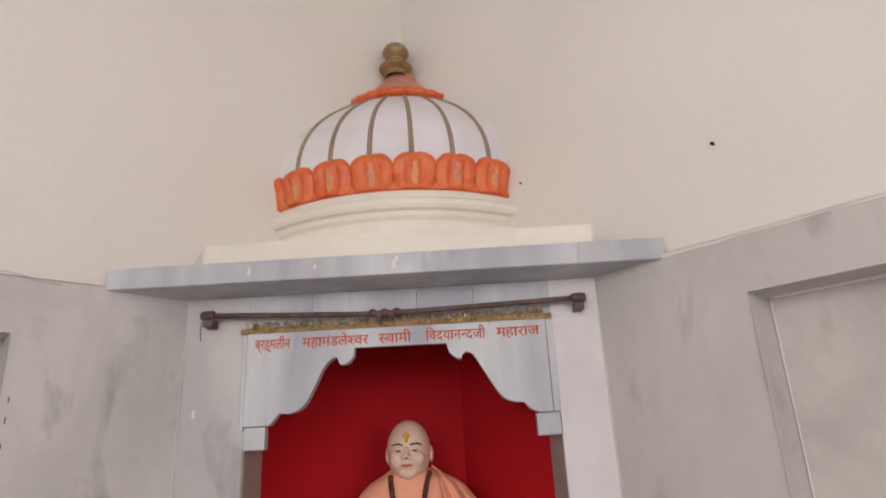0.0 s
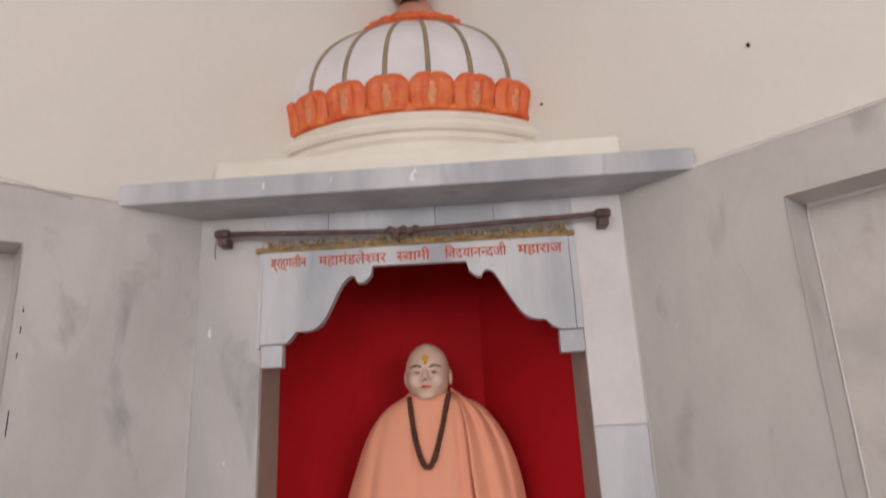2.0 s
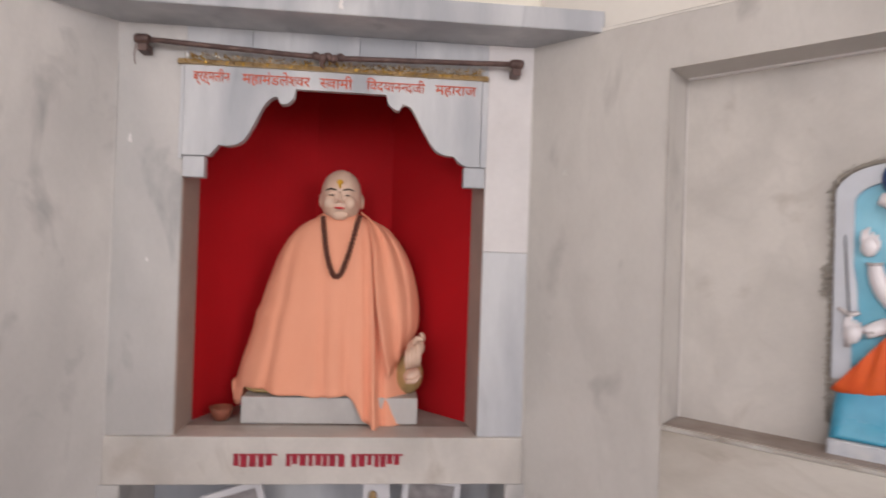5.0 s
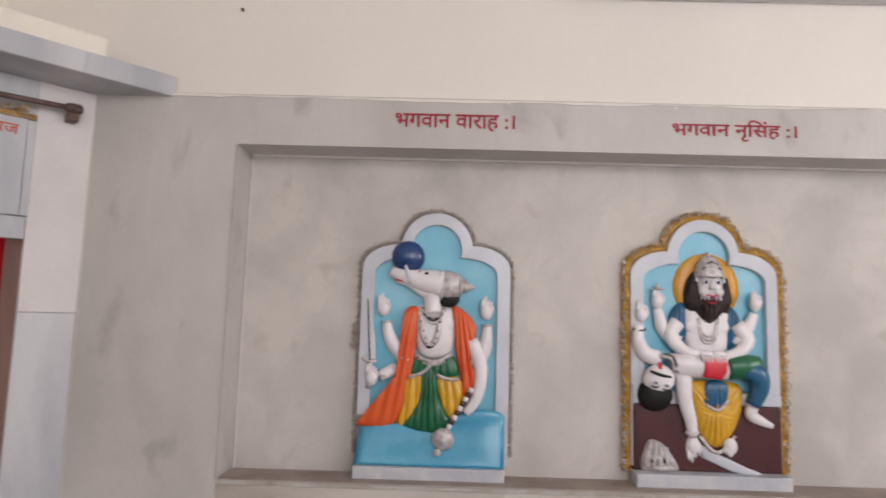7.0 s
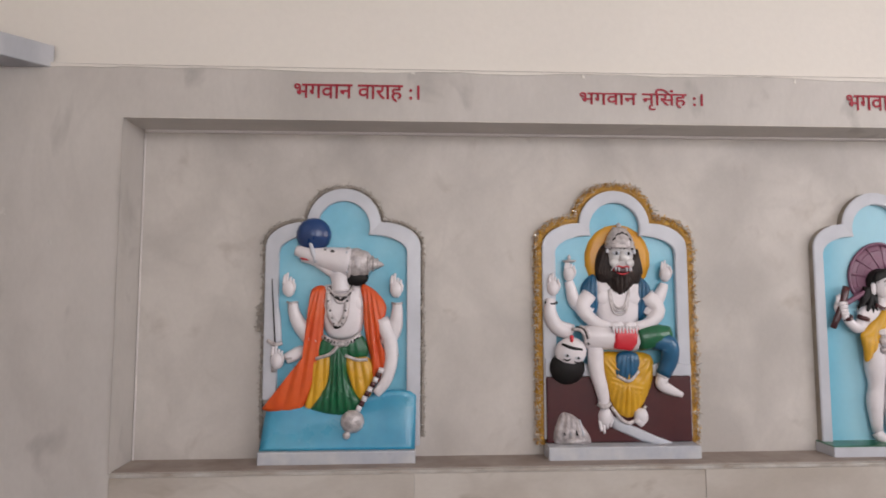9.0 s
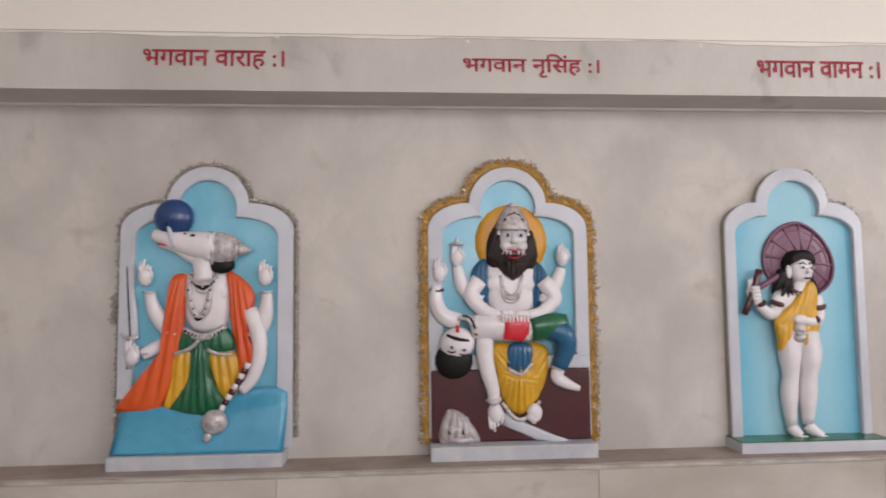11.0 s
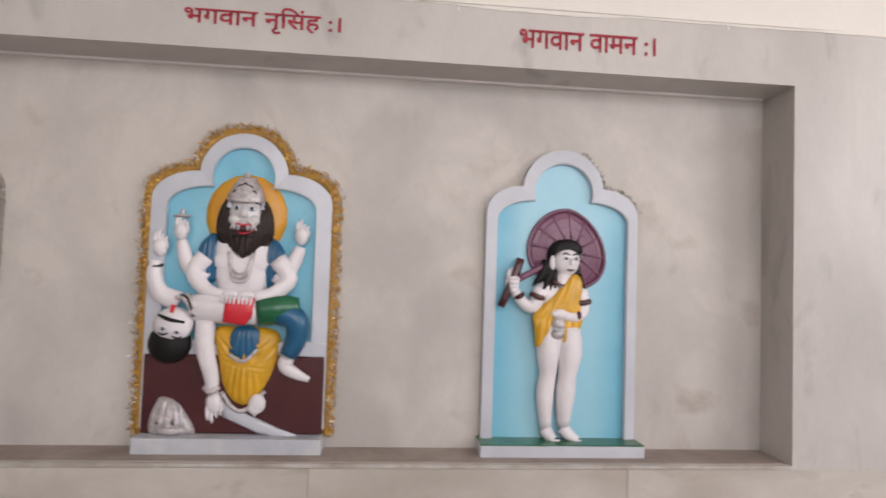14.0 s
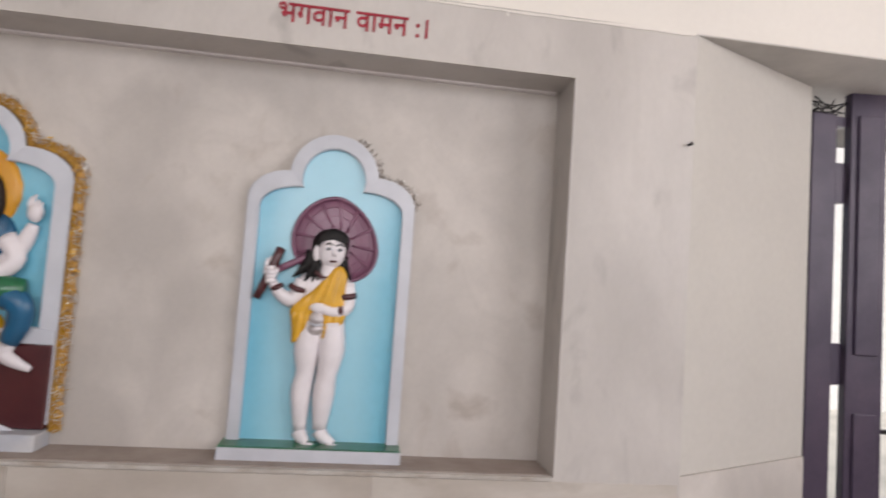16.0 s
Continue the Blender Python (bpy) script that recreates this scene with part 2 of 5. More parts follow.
# blue enamel sprayed paler towards the middle of its panel
sprayed = mat("airbrushed_blue_enamel", (0.165, 0.50, 0.665), 0.3, 0.12, 4.5, 50, 0.05, tint=(0.22, 0.55, 0.70), coat=0.2)
nt = sprayed.node_tree
where, apart = nt.nodes.new("ShaderNodeTexCoord"), nt.nodes.new("ShaderNodeSeparateXYZ")
side, fade, blend = nt.nodes.new("ShaderNodeMath"), nt.nodes.new("ShaderNodeMapRange"), nt.nodes.new("ShaderNodeMix")
side.operation, fade.interpolation_type, blend.data_type = "ABSOLUTE", "SMOOTHSTEP", "RGBA"
for k, v in (("From Min", 0.20), ("From Max", 0.09), ("To Min", 0.0), ("To Max", 0.5)):
    fade.inputs[k].default_value = v
blend.inputs["B"].default_value = (0.46, 0.72, 0.80, 1)
nt.links.new(where.outputs["Object"], apart.inputs[0])
nt.links.new(apart.outputs["X"], side.inputs[0])
nt.links.new(side.outputs[0], fade.inputs["Value"])
nt.links.new(fade.outputs["Result"], blend.inputs["Factor"])
shader = nt.nodes["Principled BSDF"]
nt.links.new(shader.inputs["Base Color"].links[0].from_socket, blend.inputs["A"])
nt.links.new(blend.outputs["Result"], shader.inputs["Base Color"])
M["airbrushed"] = sprayed


# ---- mesh helpers ----
def part(name, bm, material, parent=None, label="", smooth=False, m=None):
    """Links a bmesh as one mesh object; material: one, or a list in the order of the faces' indices."""
    me = bpy.data.meshes.new(name)
    bmesh.ops.recalc_face_normals(bm, faces=bm.faces)
    bm.to_mesh(me)
    bm.free()
    for x in material if isinstance(material, (list, tuple)) else [material]:
        me.materials.append(M[x])
    if smooth:
        me.polygons.foreach_set("use_smooth", [True] * len(me.polygons))
    ob = new(name, me)
    if parent:
        ob.parent = parent
    if m:
        ob.matrix_basis = m
    if label:
        tagged(ob, label)
    return ob


def thing(name, m, label, category, group="", kind=""):
    ob = new(name)
    ob.matrix_basis = m
    ob.empty_display_size = 0.1
    return tagged(ob, label, category, group, kind)


def box(x0, x1, y0, y1, z0, z1, bevel=0.0, bm=None):
    bm = bm or bmesh.new()
    before = set(bm.edges)
    r = bmesh.ops.create_cube(bm, size=1.0)
    for v in r["verts"]:
        v.co = Vector(((x0 + x1) / 2 + v.co.x * (x1 - x0), (y0 + y1) / 2 + v.co.y * (y1 - y0), (z0 + z1) / 2 + v.co.z * (z1 - z0)))
    if bevel:
        bmesh.ops.bevel(bm, geom=[e for e in bm.edges if e not in before], offset=bevel, segments=2, affect="EDGES", profile=0.5)
    return bm


def prism(outline, y0, y1, bm=None, bevel=0.0, mi=0):
    """An outline of (x, z) drawn out from the depth y0 (front) to y1."""
    bm = bm or bmesh.new()
    a = [bm.verts.new((x, y0, z)) for x, z in outline]
    b = [bm.verts.new((x, y1, z)) for x, z in outline]
    n = len(outline)
    f = [bm.faces.new(a), bm.faces.new(b[::-1])]
    f += [bm.faces.new((a[i], b[i], b[(i + 1) % n], a[(i + 1) % n])) for i in range(n)]
    for x in f:
        x.material_index = mi
    if bevel:
        bmesh.ops.bevel(bm, geom=list(f[0].edges), offset=bevel, segments=2, affect="EDGES", profile=0.5)
    return bm


def plan(outline, z0, z1, bm=None, bevel=0.0):
    """An outline of (x, y) raised from z0 to z1."""
    bm = bm or bmesh.new()
    a = [bm.verts.new((x, y, z0)) for x, y in outline]
    b = [bm.verts.new((x, y, z1)) for x, y in outline]
    n = len(outline)
    bm.faces.new(a[::-1])
    bm.faces.new(b)
    for i in range(n):
        bm.faces.new((a[i], a[(i + 1) % n], b[(i + 1) % n], b[i]))
    if bevel:
        bmesh.ops.bevel(bm, geom=list(bm.edges), offset=bevel, segments=2, affect="EDGES", profile=0.5)
    return bm


def curve(points, n=6, closed=False):
    """A smooth run through points of any dimension."""
    p = [Vector(q) for q in points]
    out = []
    m = len(p)
    for i in range(m if closed else m - 1):
        a, b = (p[i - 1] if closed or i else p[0] * 2 - p[1]), p[i]
        c = p[(i + 1) % m]
        d = p[(i + 2) % m] if closed or i + 2 < m else p[-1] * 2 - p[-2]
        for k in range(n):
            t = k / n
            out.append(0.5 * ((2 * b) + (c - a) * t + (2 * a - 5 * b + 4 * c - d) * t * t + (3 * b - a - 3 * c + d) * t**3))
    if not closed:
        out.append(p[-1])
    return out


def lathe(profile, a0, a1, n, bm=None, cap=False, wave=None):
    """Turns (r, z) round the z axis from angle a0 to a1 in degrees."""
    bm = bm or bmesh.new()
    full = abs(a1 - a0) >= 359.9
    rows = []
    for i in range(n if full else n + 1):
        a = radians(a0 + (a1 - a0) * i / n)
        rows.append([bm.verts.new((math.cos(a) * r * (wave(a, z) if wave else 1), math.sin(a) * r * (wave(a, z) if wave else 1), z)) for r, z in profile])
    for i in range(n):
        p, q = rows[i], rows[(i + 1) % len(rows)]
        for k in range(len(profile) - 1):
            bm.faces.new((p[k], q[k], q[k + 1], p[k + 1]))
    return bm


def ell(bm, c, r, mi=0, rot=(0, 0, 0), u=14, v=9):
    """An ellipsoid at c with half axes r, turned by rot degrees."""
    m = pose(*c, *rot) @ Matrix.Diagonal((*r, 1))
    got = bmesh.ops.create_uvsphere(bm, u_segments=u, v_segments=v, radius=1.0, matrix=m)
    for f in {f for w in got["verts"] for f in w.link_faces}:
        f.material_index, f.smooth = mi, True
    return bm


def tube(bm, points, radii, mi=0, sides=10, n=4, flat=1.0, closed=False):
    """A limb through points (x, y, z) with a radius at each; flat: its depth as a share of its width."""
    run = curve([(*p, r) for p, r in zip(points, radii)], n, closed)
    rings = []
    for i, q in enumerate(run):
        a, b = run[max(i - 1, 0)], run[min(i + 1, len(run) - 1)]
        if closed:
            a, b = run[i - 1], run[(i + 1) % len(run)]
        t = Vector((b[0] - a[0], b[1] - a[1], b[2] - a[2])).normalized()
        side = t.cross(Vector((0, 1, 0)))
        side = side.normalized() if side.length > 0.05 else Vector((1, 0, 0))
        up = side.cross(t).normalized()
        c = Vector(q[:3])
        rings.append([bm.verts.new(c + (side * math.cos(s) + up * math.sin(s) * flat) * max(q[3], 1e-4)) for s in (2 * math.pi * k / sides for k in range(sides))])
    faces = []
    for i in range(len(rings) if closed else len(rings) - 1):
        p, q = rings[i], rings[(i + 1) % len(rings)]
        faces += [bm.faces.new((p[k], p[(k + 1) % sides], q[(k + 1) % sides], q[k])) for k in range(sides)]
    if not closed:
        faces += [bm.faces.new(rings[0][::-1]), bm.faces.new(rings[-1])]
    for f in faces:
        f.material_index, f.smooth = mi, True
    return bm


def pillow(bm, outline, y, h, mi=0, folds=0.0, count=9.0, fan=None, n=5, steps=7, sharp=False):
    """A swelling shape over a closed outline of (x, z), lying at depth y and rising h towards the room; folds: height of its pleats, spread from fan or upright."""
    if folds and not sharp:
        n, steps = 14, 11
    run = [Vector(p) for p in outline] if sharp else curve(outline, n, True)
    cx, cz = sum(p[0] for p in run) / len(run), sum(p[1] for p in run) / len(run)
    rings = []
    for k in range(steps):
        s = 1 - k / steps
        ring = []
        for p in run:
            x, z = cx + (p[0] - cx) * s, cz + (p[1] - cz) * s
            d = h * (1 - s**3) ** 0.6
            if folds and k:
                w = math.atan2(x - fan[0], fan[1] - z) * count if fan else x * count
                d += folds * (abs(math.sin(w)) - 0.5) * min(1, 2.5 * (1 - s))
            ring.append(bm.verts.new((x, y - d, z)))
        rings.append(ring)
    tip = bm.verts.new((cx, y - h, cz))
    base = [bm.verts.new((p[0], y + 0.006, p[1])) for p in run]
    m = len(run)
    faces = [bm.faces.new((base[i], base[(i + 1) % m], rings[0][(i + 1) % m], rings[0][i])) for i in range(m)]
    for a, b in zip(rings, rings[1:]):
        faces += [bm.faces.new((a[i], a[(i + 1) % m], b[(i + 1) % m], b[i])) for i in range(m)]
    faces += [bm.faces.new((rings[-1][i], rings[-1][(i + 1) % m], tip)) for i in range(m)]
    for f in faces:
        f.material_index, f.smooth = mi, True
    return bm


def lettering(name, text, m, width, height, material, label, heavy=0.014, even=0.0):
    """Painted words, fitted into width and height, their foot at the pose's origin, facing the room; even: the size of the letters, standing on the line."""
    bm, pen = bmesh.new(), 0.0
    for piece in (text,) if isinstance(text, str) else text:
        cu = bpy.data.curves.new(name, "FONT")
        cu.body, cu.size, cu.extrude, cu.resolution_u, cu.offset = piece.strip("~"), 1.0, 0.0, 3, heavy
        probe = new("probe", cu)
        bpy.context.view_layer.update()
        me = bpy.data.meshes.new_from_object(probe.evaluated_get(bpy.context.evaluated_depsgraph_get()))
        bpy.data.objects.remove(probe)
        one = bmesh.new()
        one.from_mesh(me)
        if piece[0] == "~":  # a half letter loses its upright
            cut = max(v.co.x for v in one.verts) - 0.17
            bmesh.ops.bisect_plane(one, geom=one.verts[:] + one.edges[:] + one.faces[:], plane_co=(cut, 0, 0), plane_no=(1, 0, 0), clear_outer=True)
        left = min(v.co.x for v in one.verts)
        bmesh.ops.translate(one, vec=(pen - left, 0, 0), verts=one.verts)
        pen = max(v.co.x for v in one.verts) - 0.02
        one.to_mesh(me)
        one.free()
        bm.from_mesh(me)
    xs, ys = [v.co.x for v in bm.verts], [v.co.y for v in bm.verts]
    kx, ky = width / (max(xs) - min(xs)), height / (max(ys) - min(ys))
    foot = min(ys)
    if even:
        ky, foot = even, 0.0
    for v in bm.verts:
        v.co = Vector(((v.co.x - min(xs)) * kx, -0.0012, (v.co.y - foot) * ky))
    ob = part(name, bm, material, m=m)
    return tagged(ob, label, "inscription", "painted inscriptions")


def foil(bm, path, n, length, spread, mats, seed, width=0.0035, toward=0.012, y=0.0):
    """Short strips of foil bristling from a run of (x, z)."""
    rng = random.Random(seed)
    run = [Vector(p) for p in path]
    spans = [(q - p).length for p, q in zip(run, run[1:])]
    for i in rng.choices(range(len(spans)), spans, k=n):
        c = run[i].lerp(run[i + 1], rng.random()) + Vector((rng.gauss(0, spread), rng.gauss(0, spread)))
        a, l = rng.random() * math.tau, length * rng.uniform(0.5, 1.3)
        d = Vector((math.cos(a) * l, -rng.random() * toward, math.sin(a) * l))
        o = Vector((c[0], y - rng.random() * toward, c[1]))
        w = Vector((-math.sin(a), rng.uniform(-1, 1), math.cos(a))).normalized() * width * rng.uniform(0.6, 1.2)
        f = bm.faces.new([bm.verts.new(q) for q in (o - d - w, o + d - w, o + d + w, o - d + w)])
        f.material_index = rng.choice(mats)
    return bm


# ---- the room ----
NX, WX = -1.52, 3.59          # the marble wall runs from the shrine's corner to the bay
HX, HY = 6.0, -5.1            # far ends of the hall
ROOF = 4.7
SILL, HEAD, TOP = 0.991, 2.1, 2.275
BASE = 1.0                    # level from which the reliefs are laid out
RX = 3.228                    # end of the long recess
DEEP = 0.148

part("floor", box(NX - 0.4, HX + 0.3, HY - 0.3, 0.9, -0.1, 0.0), "floor")
tagged(bpy.data.objects["floor"], "pale polished stone floor of the hall", "floor", kind="structure")
ceiling = part("ceiling", box(NX - 0.4, HX + 0.3, HY - 0.3, 0.4, ROOF, ROOF + 0.15), "cream")
tagged(ceiling, "plain cream painted ceiling", "ceiling", kind="structure")
part("ground", box(-600, 600, -600, 600, -0.5, -0.3), "ground")
tagged(bpy.data.objects["ground"], "pale sunlit courtyard paving outside", "ground", kind="structure")

# north wall: cream plaster above, marble facing with a long recess below
north = thing("wall_north", pose(0, 0, 0), "cream plaster wall with grey-white marble facing and a long recess", "wall", kind="structure")
part("upper_wall", box(NX - 0.4, HX + 0.3, 0.02, 0.4, TOP + 0.012, ROOF), "cream", north, "smooth cream painted plaster")
part("recess_back", box(-0.02, RX + 0.02, DEEP, 0.4, SILL - 0.02, HEAD + 0.02), "marble_warm", north, "honed warm grey marble")


def facing(xs, zs, y0, y1, hole):
    """A slab over a grid of columns and rows with one cell left open, drawn from the depth y0 to y1."""
    bm = bmesh.new()
    cells = [(i, k) for i in range(len(xs) - 1) for k in range(len(zs) - 1) if (i, k) != hole]
    v = {}

    def vert(i, k, y):
        return v.setdefault((i, k, y), bm.verts.new((xs[i], y, zs[k])) if (i, k, y) not in v else None)

    for i, k in cells:
        for y in (y0, y1):
            bm.faces.new([vert(a, c, y) for a, c in ((i, k), (i + 1, k), (i + 1, k + 1), (i, k + 1))])
    for e in [e for e in bm.edges if len(e.link_faces) == 1 and e.verts[0].co.y == y0]:
        a, c = ((round(q.co.x, 6), round(q.co.z, 6)) for q in e.verts)
        ia, ic = ([round(x, 6) for x in xs].index(p[0]) for p in (a, c))
        ka, kc = ([round(z, 6) for z in zs].index(p[1]) for p in (a, c))
        bm.faces.new((vert(ia, ka, y0), vert(ic, kc, y0), vert(ic, kc, y1), vert(ia, ka, y1)))
    bm.normal_update()
    sharp = [e for e in bm.edges if len(e.link_faces) == 2 and e.verts[0].co.y == y0 and e.verts[1].co.y == y0 and abs(e.link_faces[0].normal.dot(e.link_faces[1].normal)) < 0.5]
    bmesh.ops.bevel(bm, geom=sharp, offset=0.005, segments=2, affect="EDGES", profile=0.5)
    return bm


part("marble_facing", facing([-0.5, 0.0, RX, WX], [0.12, SILL, HEAD, TOP], 0.0, 0.4, (1, 1)), "marble_face", north, "cloudy grey-white marble facing")
part("ledge_dust", box(0.002, RX - 0.002, 0.012, DEEP, SILL - 0.001, SILL + 0.003), "dust", north, "brown dust lying on the recess ledge")
edges = [0.0, 0.93, 1.86, 2.74, WX - 0.002]
for a, b in zip(edges, edges[1:]):
    part("apron_slab", box(a + 0.0008, b - 0.0008, -0.0035, 0.01, 0.122, SILL - 0.012, 0.001), "marble_stained", north, "marble slab stained brown under the ledge")
part("ledge_edge", box(0.002, RX - 0.002, -0.004, 0.006, SILL - 0.011, SILL + 0.001, 0.003), "worn_edge", north, "pale worn edge of the ledge")
part("skirting", box(-0.5, WX, -0.012, 0.3, 0.0, 0.119, 0.003), "marble_blue", north)
part("joint_strip", box(0.012, RX - 0.012, DEEP - 0.020, DEEP + 0.01, HEAD - 0.006, HEAD + 0.002), "whitewash", north, "pale mortar fillet under the lintel")
part("joint_strip", box(0.004, 0.007, DEEP - 0.004, DEEP + 0.01, SILL, HEAD - 0.01), "whitewash", north)

# uneven plaster edge along the top of the marble
bm = bmesh.new()
rng = random.Random(5)
x, low = -0.25, 0.0
edge = []
while x < WX:
    low = -0.008 + 0.012 * noise.noise((x * 2.2, 3.0, 0)) + rng.uniform(-0.002, 0.002)
    edge.append((x, TOP + low))
    x += rng.uniform(0.02, 0.07)
edge.append((WX, TOP - 0.002))
prism(edge + [(WX, TOP + 0.004), (-0.25, TOP + 0.004)], -0.0025, 0.03, bm)
part("plaster_edge", bm, "cream", north, "ragged cream plaster edge over the marble")

# west wall, the mirror of the north wall on the shrine's other side
west = thing("wall_west", pose(0, 0, 0), "cream plaster wall with grey-white marble facing and a recess", "wall", kind="structure")
part("upper_wall", box(NX - 0.4, NX - 0.045, HY, 0.02, TOP + 0.012, ROOF), "cream", west)
part("recess_back", box(NX - 0.4, NX - DEEP, -4.72, -1.50, SILL - 0.02, HEAD + 0.02), "marble_warm", west)
part("marble_facing", facing([0.0, 0.51, 3.69, 4.07], [0.0, SILL, HEAD, TOP], 0.0, 0.4, (1, 1)), "marble", west, "cloudy grey-white marble facing", m=pose(NX, -1.03, 0, 0, 0, 90) @ Matrix.Diagonal((-1, 1, 1, 1)))

wire = bmesh.new()
tube(wire, [(NX + 0.004, -1.43, 2.262), (NX + 0.006, -1.50, 2.272), (NX + 0.006, -1.62, 2.287), (NX + 0.006, -1.9, 2.292), (NX + 0.006, -2.6, 2.290)], [0.0018] * 5, 0, 8, 6)
tagged(part("cable", wire, "soffit"), "thin grey cable lying along the marble edge", "cable")

# south and east walls with tall openings to the daylight
south = thing("wall_south", pose(0, 0, 0), "cream plaster wall with three tall window openings", "wall", kind="structure")
cuts = [(-1.0, 0.6), (1.4, 3.0), (3.6, 5.2)]
xs = [NX - 0.4] + [v for c in cuts for v in c] + [HX + 0.3]
for a, b in zip(xs[::2], xs[1::2]):
    part("pier", box(a, b, HY - 0.3, HY, 0, ROOF), "cream", south)
for a, b in cuts:
    part("lintel", box(a, b, HY - 0.3, HY, 3.6, ROOF), "cream", south)
    part("parapet", box(a, b, HY - 0.3, HY, 0, 1.5), "cream", south)
east = thing("wall_east", pose(0, 0, 0), "cream plaster wall with a tall opening", "wall", kind="structure")
part("pier", box(HX, HX + 0.3, HY, -3.8, 0, ROOF), "cream", east)
part("pier", box(HX, HX + 0.3, -1.4, 0.9, 0, ROOF), "cream", east)
part("lintel", box(HX, HX + 0.3, -3.8, -1.4, 3.15, ROOF), "cream", east)
part("parapet", box(HX, HX + 0.3, -3.8, -1.4, 0, 1.45), "cream", east)
# unseen slabs added outside to keep direct sun out of the openings
part("sun_blocker", box(HX + 0.3, HX + 2.5, -5.6, 0.9, 3.3, 3.45), "cream", east)
part("sun_blocker", box(NX - 0.4, HX + 2.5, HY - 3.2, HY - 0.3, 3.75, 3.9), "cream", south)
# white backdrop added outside, sunlit so that the door's gap shows bright
tagged(part("bright_backdrop", box(2, 22, 9, 9.3, -0.3, 7), "whitewash"), "sunlit white backdrop added outside the door", "wall", kind="structure")

# the bay beside the marble wall: slanting reveal, soffit, dado
bay = thing("wall_bay", pose(0, 0, 0), "cream slanting door reveal with grey soffit", "wall", kind="structure")
SOF = 2.282
# the reveal's shade is carried by its darker colour
part("reveal", plan([(WX + 0.001, 0.012), (4.2, 0.29), (4.2, 0.55), (WX + 0.001, 0.4)], 1.0, SOF), "reveal", bay, "cream slanting reveal, its colour darkened for shade")
part("dado", plan([(WX + 0.001, 0.004), (4.2, 0.282), (4.2, 0.55), (WX + 0.001, 0.4)], 0.0, 0.999), "marble_warm", bay, "pale stone dado of the reveal")
part("soffit", plan([(WX, 0.021), (HX + 0.3, 0.021), (HX + 0.3, 0.95), (WX, 0.95)], SOF + 0.001, SOF + 0.05), "soffit", bay, "pale warm grey soffit")
part("upper_back", box(WX, HX + 0.3, 0.41, 0.95, SOF + 0.052, 2.9), "cream", bay)
part("reveal", box(5.3, HX + 0.3, 0.02, 0.9, 0, SOF), "cream", bay)

# slim fitting high on the north wall
batten = thing("wall_batten", pose(2.33, 0.02, 2.656), "slim grey-white batten fixed high on the cream wall", "batten")
part("body", box(-1.22, -0.012, -0.045, 0.0, 0.0, 0.055, 0.004), "frame_white", batten)
part("end_cap", box(-0.0115, 0.0, -0.047, 0.0, -0.002, 0.057, 0.003), "iron", batten, "dark plastic end cap")

# ---- the corner shrine ----
# frame of its own: x along the front, y into the wall, z up
UX, UY = 0.7030, 0.7112
SH = Matrix(((UX, -UY, 0, NX), (UY, UX, 0, -1.032), (0, 0, 1, 0), (0, 0, 0, 1)))
SW = 1.451
shrine = thing("corner_shrine", SH, "marble corner shrine front with a scalloped arch and red niche", "shrine", kind="structure")
JL, JR = 0.227, 1.285         # the niche's jambs
FLOOR = 0.845
part("pilaster", box(0.0, JL, 0.0, 0.115, FLOOR, 2.262, 0.002), "marble", shrine, "veined grey-white marble pilaster")
part("pilaster", box(JR, SW, 0.0, 0.115, FLOOR, 1.512, 0.002), "marble_blue", shrine, "blue-grey streaked marble pilaster foot")
part("pilaster", box(JR, SW, -0.002, 0.115, 1.513, 2.262, 0.002), "smeared_wash", shrine, "whitewashed upper part of the pilaster")
for a, b in ((JL, 0.45), (0.451, 0.82), (0.821, 1.02), (1.021, JR)):
    part("lintel_slab", box(a, b, 0.001, 0.022, 2.075, 2.262, 0.0015), "marble_blue", shrine)
part("sill_beam", box(0.003, SW - 0.003, -0.014, 0.13, 0.68, FLOOR, 0.004), "marble_warm", shrine, "pale stone sill beam")
part("niche_floor", plan([(0.2, 0.09), (1.36, 0.09), (1.1, 0.6), (0.35, 0.6)], 0.80, FLOOR - 0.002), "dust", shrine, "dusty stone niche floor")
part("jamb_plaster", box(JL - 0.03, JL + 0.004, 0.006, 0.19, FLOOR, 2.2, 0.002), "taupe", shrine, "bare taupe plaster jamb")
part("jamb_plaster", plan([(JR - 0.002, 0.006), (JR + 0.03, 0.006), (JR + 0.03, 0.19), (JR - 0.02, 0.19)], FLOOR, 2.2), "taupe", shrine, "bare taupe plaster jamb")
red = bmesh.new()
sweep = [tuple(p) for p in curve([(JL - 0.004, 0.192), (0.30, 0.36), (0.44, 0.49), (0.62, 0.55)], 6)]
rows = [(JL - 0.03, 0.191)] + sweep + [(0.955, 0.55), (JR - 0.016, 0.192), (JR + 0.03, 0.191)]
outer = [(JR + 0.05, 0.21), (1.0, 0.58), (0.58, 0.58), (0.40, 0.52), (0.26, 0.37), (JL - 0.05, 0.21)]
plan(rows + outer, FLOOR - 0.003, 2.3, red)
part("niche_lining", red, "red", shrine, "deep red painted niche lining")
part("niche_top", plan([(0.2, 0.116), (1.36, 0.116), (1.05, 0.58), (0.4, 0.58)], 2.20, 2.24), "red", shrine)

